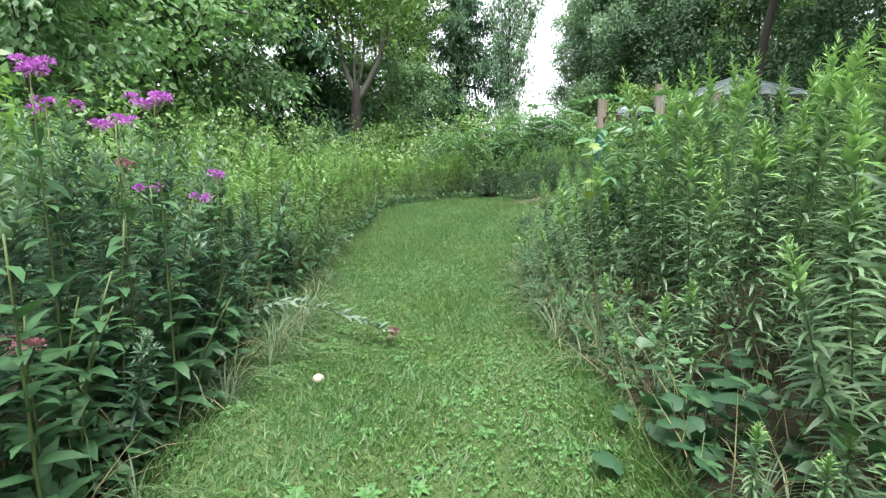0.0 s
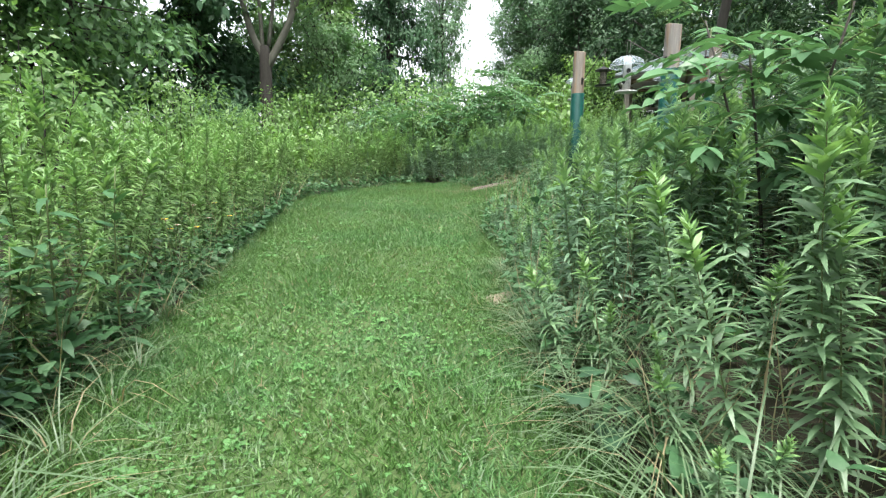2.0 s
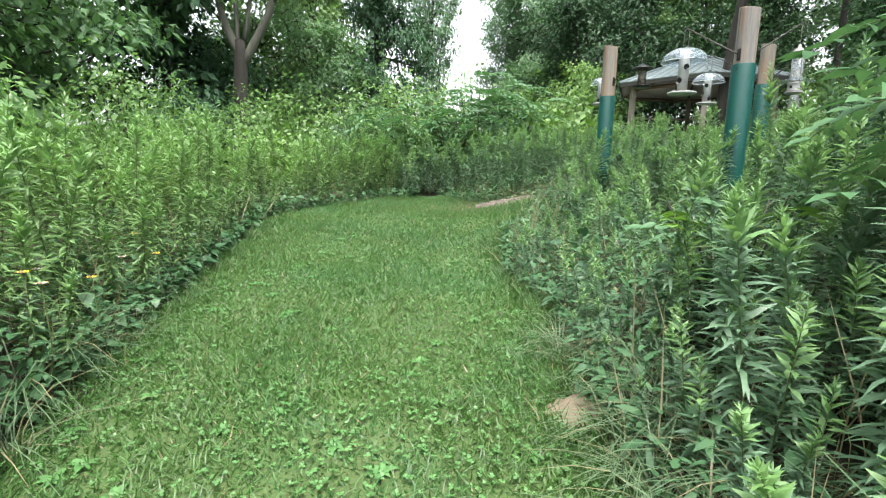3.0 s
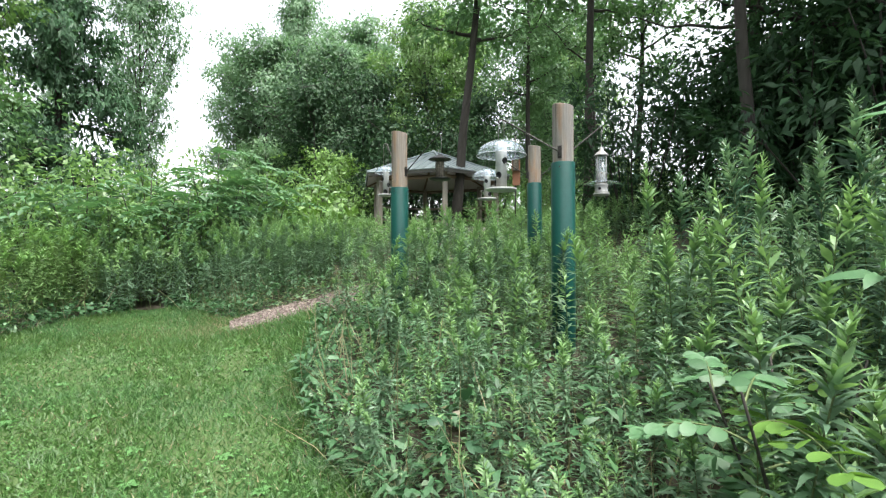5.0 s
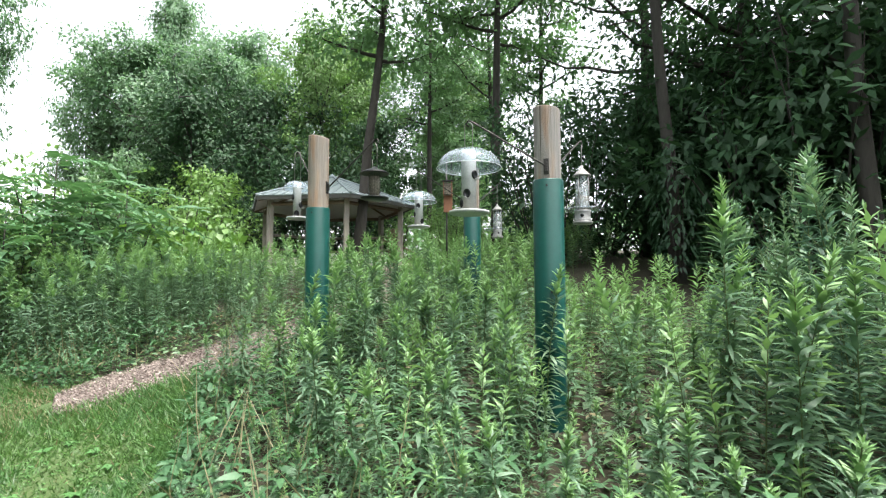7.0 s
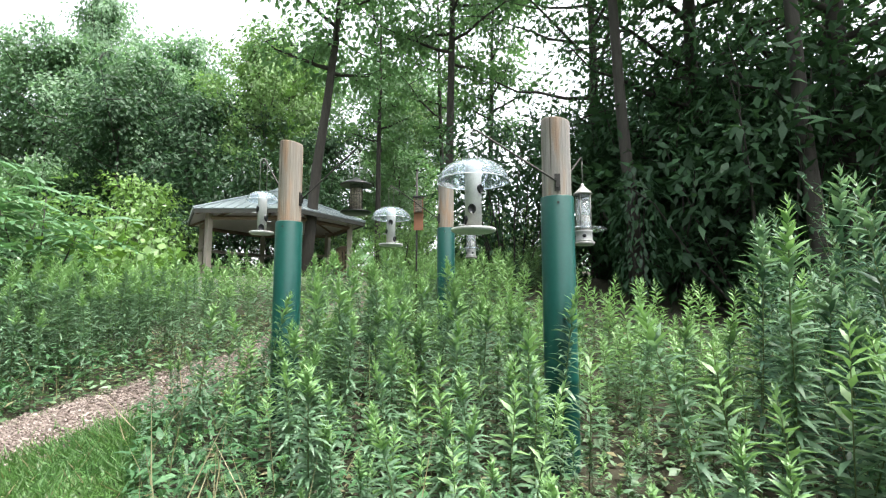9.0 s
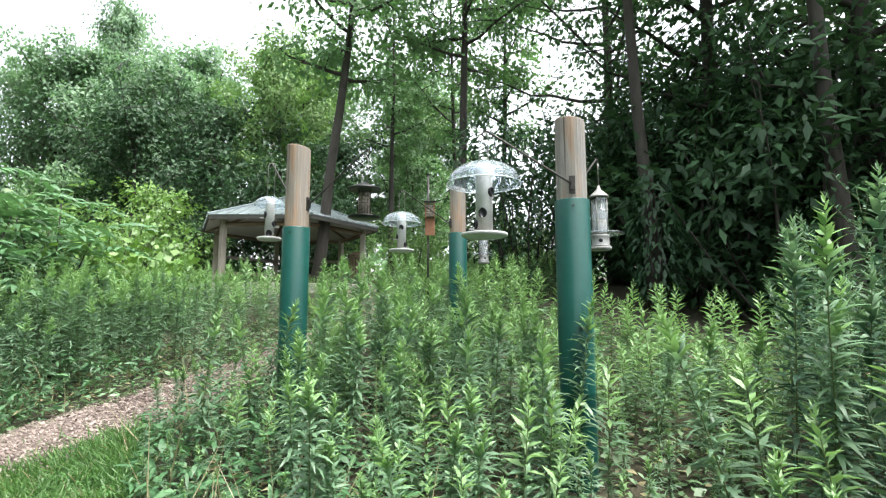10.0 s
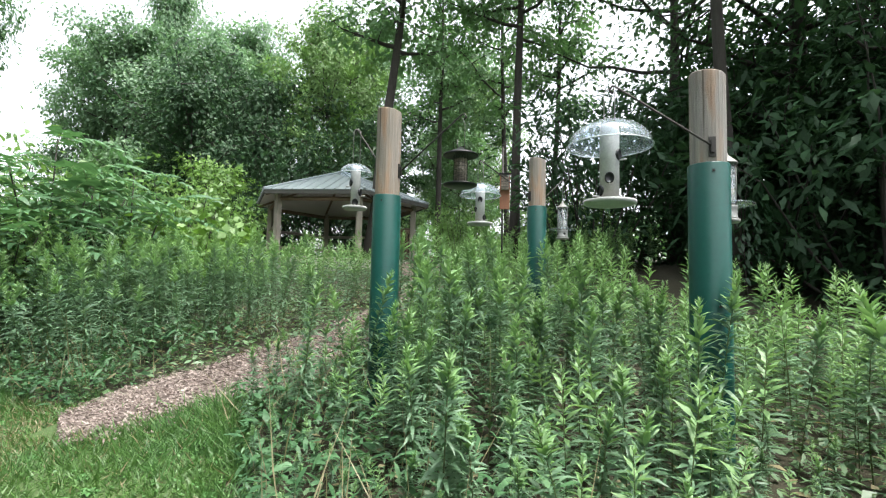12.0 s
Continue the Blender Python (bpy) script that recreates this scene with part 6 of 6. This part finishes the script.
def bent_stem():
    """A flowering stem that has toppled over the lawn."""
    rng = np.random.default_rng(55)
    z = float(land(-1.9, 3.29))
    t = thing("toppled_ironweed", "toppled ironweed stem lying across the mown lawn", "wildflower", at=(-1.86, 3.29, z))
    p = np.array([(0, 0, -0.02), (0.15, 0.02, 0.2), (0.4, 0.02, 0.28), (0.7, 0.0, 0.25), (0.95, -0.04, 0.19), (1.17, -0.06, 0.12)])
    p = np.stack([np.interp(np.linspace(0, 5, 16), np.arange(6), p[:, i]) for i in range(3)], -1)
    g = Geo()
    tube(g, p, np.linspace(0.0055, 0.003, 16), 6)
    part("stem", g, M_STEM, t)
    g = Geo()
    q = np.linspace(1, 15, 66)
    base = np.stack([np.interp(q, np.arange(16), p[:, i]) for i in range(3)], -1)
    sgn = np.where(np.arange(66) % 2, 1.0, -1.0)
    way = np.stack([np.full(66, 0.6), sgn * 0.65 + rng.normal(0, 0.2, 66), rng.normal(0.25, 0.3, 66)], -1)
    blades(g, base, way, np.array([[0, 0, 1.0]]) + rng.normal(0, 0.3, (66, 3)), rng.uniform(0.08, 0.13, 66), 0.034, arch=0.08)
    part("foliage", g, M_TOPPLED, t, "pale grey-green leaves")
    for k in range(4):
        fg = Geo()
        flower_head(rng, fg, p[-1] + np.array([rng.uniform(-0.02, 0.06), rng.normal(0, 0.04), rng.uniform(-0.02, 0.03)]), 0.02, 0)
        part("flower_head", fg, M_FADED, t, "faded maroon flower head")


bent_stem()


def mushroom(x, y):
    t = thing("mushroom", "small white mushroom on the mown lawn", "mushroom", at=(x, y, float(land(x, y)) + 0.012))
    part("stalk", lathe([(0.0, -0.01), (0.011, -0.01), (0.009, 0.02), (0.012, 0.035), (0.0, 0.035)], 12), M_WHITE, t)
    part("cap", lathe([(0.0, 0.058), (0.015, 0.056), (0.028, 0.045), (0.034, 0.03), (0.03, 0.027), (0.0, 0.034)], 18), M_WHITE, t, "rounded white cap")


mushroom(-0.92, 2.56)


def daisy(x, y, h, seed, mat, label):
    rng = np.random.default_rng(seed)
    t = thing("wildflower", label, "wildflower", "small meadow flowers", at=(x, y, float(land(x, y))))
    g = Geo()
    tube(g, [(0, 0, -0.02), (0.02, 0, h * 0.5), (0, 0.01, h)], [0.003, 0.0025, 0.002], 5)
    part("stem", g, M_STEM, t)
    n = 14
    lf = Geo()
    q = np.linspace(0.1, 0.85, n) * h
    a = 2.4 * np.arange(n)
    blades(lf, np.stack([np.zeros(n), np.zeros(n), q], -1), np.stack([np.cos(a), np.sin(a), np.full(n, 0.3)], -1), np.tile([[0, 0, 1.0]], (n, 1)), 0.07, 0.018, arch=0.06)
    part("foliage", lf, M_GOLD, t)
    pg = Geo()
    a = np.arange(10) * 0.628
    blades(pg, np.tile([[0, 0.01, h]], (10, 1)), np.stack([np.cos(a), np.sin(a), np.full(10, 0.35)], -1), np.tile([[0, 0, 1.0]], (10, 1)), 0.03, 0.012)
    part("petals", pg, mat, t)
    part("centre", lathe([(0.0, h + 0.012), (0.007, h + 0.009), (0.009, h), (0.0, h - 0.002)], 10), M_DRY, t)


for i in range(9):
    rng = np.random.default_rng(70 + i)
    y = 5.6 + 1.6 * rng.random()
    daisy(float(lawn_left(y)) - 0.05 - 0.3 * rng.random(), y, 0.35 + 0.25 * rng.random(), i, M_YELLOW if i < 5 else M_WHITE, "small yellow wildflower at the lawn edge" if i < 5 else "small white wildflower at the lawn edge")


def lobed_leaf_patch(x, y, n, spread, size, seed, up=0.25):
    """Grape-like creeper: every leaf a five-lobed plate on its own stalk."""
    rng = np.random.default_rng(seed)
    t = thing("creeper", "low creeper with big lobed dark green leaves", "creeper", "creepers under the goldenrod", at=(x, y, float(land(x, y))))
    lobes = [(0.0, 0.12), (0.42, 0.28), (0.5, 0.5), (0.3, 0.55), (0.28, 0.82), (0.0, 1.0), (-0.28, 0.82), (-0.3, 0.55), (-0.5, 0.5), (-0.42, 0.28)]
    v = np.array([(0, 0.45, 0.06)] + [(a, b, -0.1 * abs(a) - 0.12 * b * b) for a, b in lobes])
    g = Geo()
    g.add(v, None, [[0, 1 + k, 1 + (k + 1) % 10] for k in range(10)])
    me = g.mesh("leaf", [M_IVY])
    for k in range(n):
        px, py = rng.normal(0, spread, 2)
        h = float(land(x + px, y + py)) - float(land(x, y)) + up * rng.uniform(0.15, 1.0)
        ob = new("leaf", me)
        ob.parent = t
        s = size * rng.uniform(0.65, 1.15)
        ob.matrix_local = Matrix.Translation((px, py, h)) @ Euler((rng.normal(-0.2, 0.35), rng.normal(0, 0.35), rng.uniform(0, 6.28))).to_matrix().to_4x4() @ Matrix.Diagonal((s, s, s, 1))
        if k % 3 == 0:
            sg = Geo()
            tube(sg, [(px * 0.6, py * 0.6, -0.02), (px, py, h)], 0.002, 4, caps=False)
            part("stalk", sg, M_STEM, t)


lobed_leaf_patch(0.86, 2.06, 40, 0.15, 0.14, 81, 0.34)
lobed_leaf_patch(1.1, 2.35, 24, 0.16, 0.12, 82, 0.35)
lobed_leaf_patch(0.42, 4.15, 16, 0.1, 0.10, 83, 0.25)
lobed_leaf_patch(-1.75, 2.15, 24, 0.14, 0.13, 84, 0.5)
lobed_leaf_patch(0.75, 7.4, 18, 0.14, 0.10, 85, 0.45)
lobed_leaf_patch(1.6, 13.7, 16, 0.2, 0.12, 86, 0.5)


def yellowing_vine(x, y, top):
    """Thin climbing stem with a few big yellowed lobed leaves near its tip."""
    z = float(land(x, y))
    t = thing("wild_vine", "climbing vine stem with big yellow lobed leaves over the goldenrod", "vine", at=(x, y, z))
    rng = np.random.default_rng(93)
    h = top - z
    g = Geo()
    f = np.linspace(0, 1, 9)
    p = np.stack([-0.1 * f ** 2 + 0.02 * np.sin(7 * f), 0.04 * np.sin(5 * f), h * f - 0.03 * (1 - f)], -1)
    tube(g, p, np.linspace(0.004, 0.002, 9), 5)
    part("stem", g, M_STEM, t)
    rim = [(0.0, 0.0), (0.35, 0.1), (0.52, 0.4), (0.3, 0.5), (0.34, 0.8), (0.0, 1.0), (-0.34, 0.8), (-0.3, 0.5), (-0.52, 0.4), (-0.35, 0.1)]
    lg = Geo().add([(0, 0.45, 0.05)] + [(a, b, -0.12 * abs(a) - 0.2 * b * b) for a, b in rim], None, [[0, 1 + k, 1 + (k + 1) % 10] for k in range(10)])
    leaf = lg.mesh("leaf", [M_YELLOWED])
    for k in range(5):
        q = 0.8 + 0.045 * k
        ob = new("leaf", leaf)
        ob.parent = t
        w = rng.uniform(0.045, 0.065)
        ob.matrix_local = Matrix.Translation([float(np.interp(q, f, p[:, i])) for i in range(3)]) @ Euler((rng.normal(-0.3, 0.25), rng.normal(0, 0.25), 2.4 * k)).to_matrix().to_4x4() @ Matrix.Diagonal((w, w, w, 1))


yellowing_vine(0.58, 2.85, 1.5)


def trunk_vine(x, y, low, high):
    """Creeper hanging in front of a trunk, its leaves drooping in a long clump."""
    t = thing("trunk_vine", "blue-green creeper hanging in a clump on a dark trunk", "vine", at=(x, y, float(land(x, y))))
    rng = np.random.default_rng(96)
    base = float(land(x, y))
    for k in range(3):
        g = Geo()
        f = np.linspace(0, 1, 8)
        tube(g, np.stack([-0.12 + 0.06 * np.sin(6 * f + k), 0.1 * (k - 1) + 0.05 * np.sin(5 * f + 2 * k), (high - base) * f], -1), 0.008, 5)
        part("stem", g, M_BARK, t)
    n = 620
    f = rng.random(n)
    wide = 0.12 + 0.2 * np.sin(np.pi * np.clip(0.15 + 0.8 * f, 0, 1))
    a = rng.uniform(0.4, 2 * np.pi - 0.4, n)
    pos = np.stack([-0.15 + wide * np.cos(a), wide * 1.2 * np.sin(a), low - base + (high - low) * f], -1)
    way = np.stack([0.5 * np.cos(a), 0.5 * np.sin(a), np.full(n, -0.9)], -1) + rng.normal(0, 0.25, (n, 3))
    g = Geo()
    ln = rng.uniform(0.09, 0.16, n)
    blades(g, pos, way, np.stack([np.cos(a), np.sin(a), np.full(n, 0.6)], -1) + rng.normal(0, 0.2, (n, 3)), ln, ln * 0.34, arch=0.05)
    part("foliage", g, M_IVY, t, "drooping blue-green leaves")


trunk_vine(7.85, 9.1, 1.75, 3.7)


def dark_seedhead(x, y, z):
    """A round blackish tuft on a thin stalk."""
    g0 = float(land(x, y))
    t = thing("seed_head", "round blackish-green seed head on a thin stalk", "wildflower", at=(x, y, g0))
    g = Geo()
    tube(g, [(0, 0, -0.02), (0.01, 0, 0.5 * (z - g0)), (0, 0, z - g0)], [0.003, 0.0025, 0.002], 5)
    part("stalk", g, M_STEM, t)
    rng = np.random.default_rng(97)
    d = unit(rng.normal(0, 1, (150, 3)))
    h = Geo()
    blades(h, np.array([0, 0, z - g0]) + d * 0.008, d, rng.normal(0, 1, (150, 3)), 0.036, 0.006)
    part("head", h, M_TREE_DARK_SHADED, t, "bristly dark head")


dark_seedhead(1.75, 9.1, 1.41)


def wood_chips():
    """Loose chips on the path."""
    rng = np.random.default_rng(21)
    n = 8500
    s = 0.15 + 4.8 * rng.random(n) ** 1.1
    c, sd, h = chip_at(s)
    off = rng.uniform(-1.0, 1.0, n) * (h + 0.05) * (1 + 0.12 * rng.normal(0, 1, n))
    xy = c + sd * off[:, None]
    z = land(xy[:, 0], xy[:, 1]) + 0.028 + 0.01 * rng.random(n) - 0.008 * (np.abs(off) > h * 0.9)
    size = np.stack([rng.uniform(0.008, 0.028, n), rng.uniform(0.004, 0.009, n), rng.uniform(0.0015, 0.004, n)], -1)
    a, b = rng.random(n) * 6.28, rng.normal(0, 0.3, n)
    ux = np.stack([np.cos(a) * np.cos(b), np.sin(a) * np.cos(b), np.sin(b)], -1)
    uy = unit(np.stack([-np.sin(a), np.cos(a), rng.normal(0, 0.3, n)], -1))
    uz = np.cross(ux, uy)
    corner = np.array([[x, y, w] for w in (-1, 1) for y in (-1, 1) for x in (-1, 1)], float)
    v = np.stack([xy[:, 0], xy[:, 1], z], -1)[:, None] + corner[None, :, :1] * (ux * size[:, :1])[:, None] + corner[None, :, 1:2] * (uy * size[:, 1:2])[:, None] + corner[None, :, 2:] * (uz * size[:, 2:])[:, None]
    q = (np.arange(n) * 8)[:, None, None] + np.array([[4, 5, 7, 6], [0, 1, 5, 4], [2, 6, 7, 3], [0, 4, 6, 2], [1, 3, 7, 5]])[None]
    tagged(part("wood_chips", Geo().add(v.reshape(-1, 3), q.reshape(-1, 4)), M_CHIP, None, smooth=False), "loose pale brown wood chips on the path", "wood chips", kind="stuff")


wood_chips()
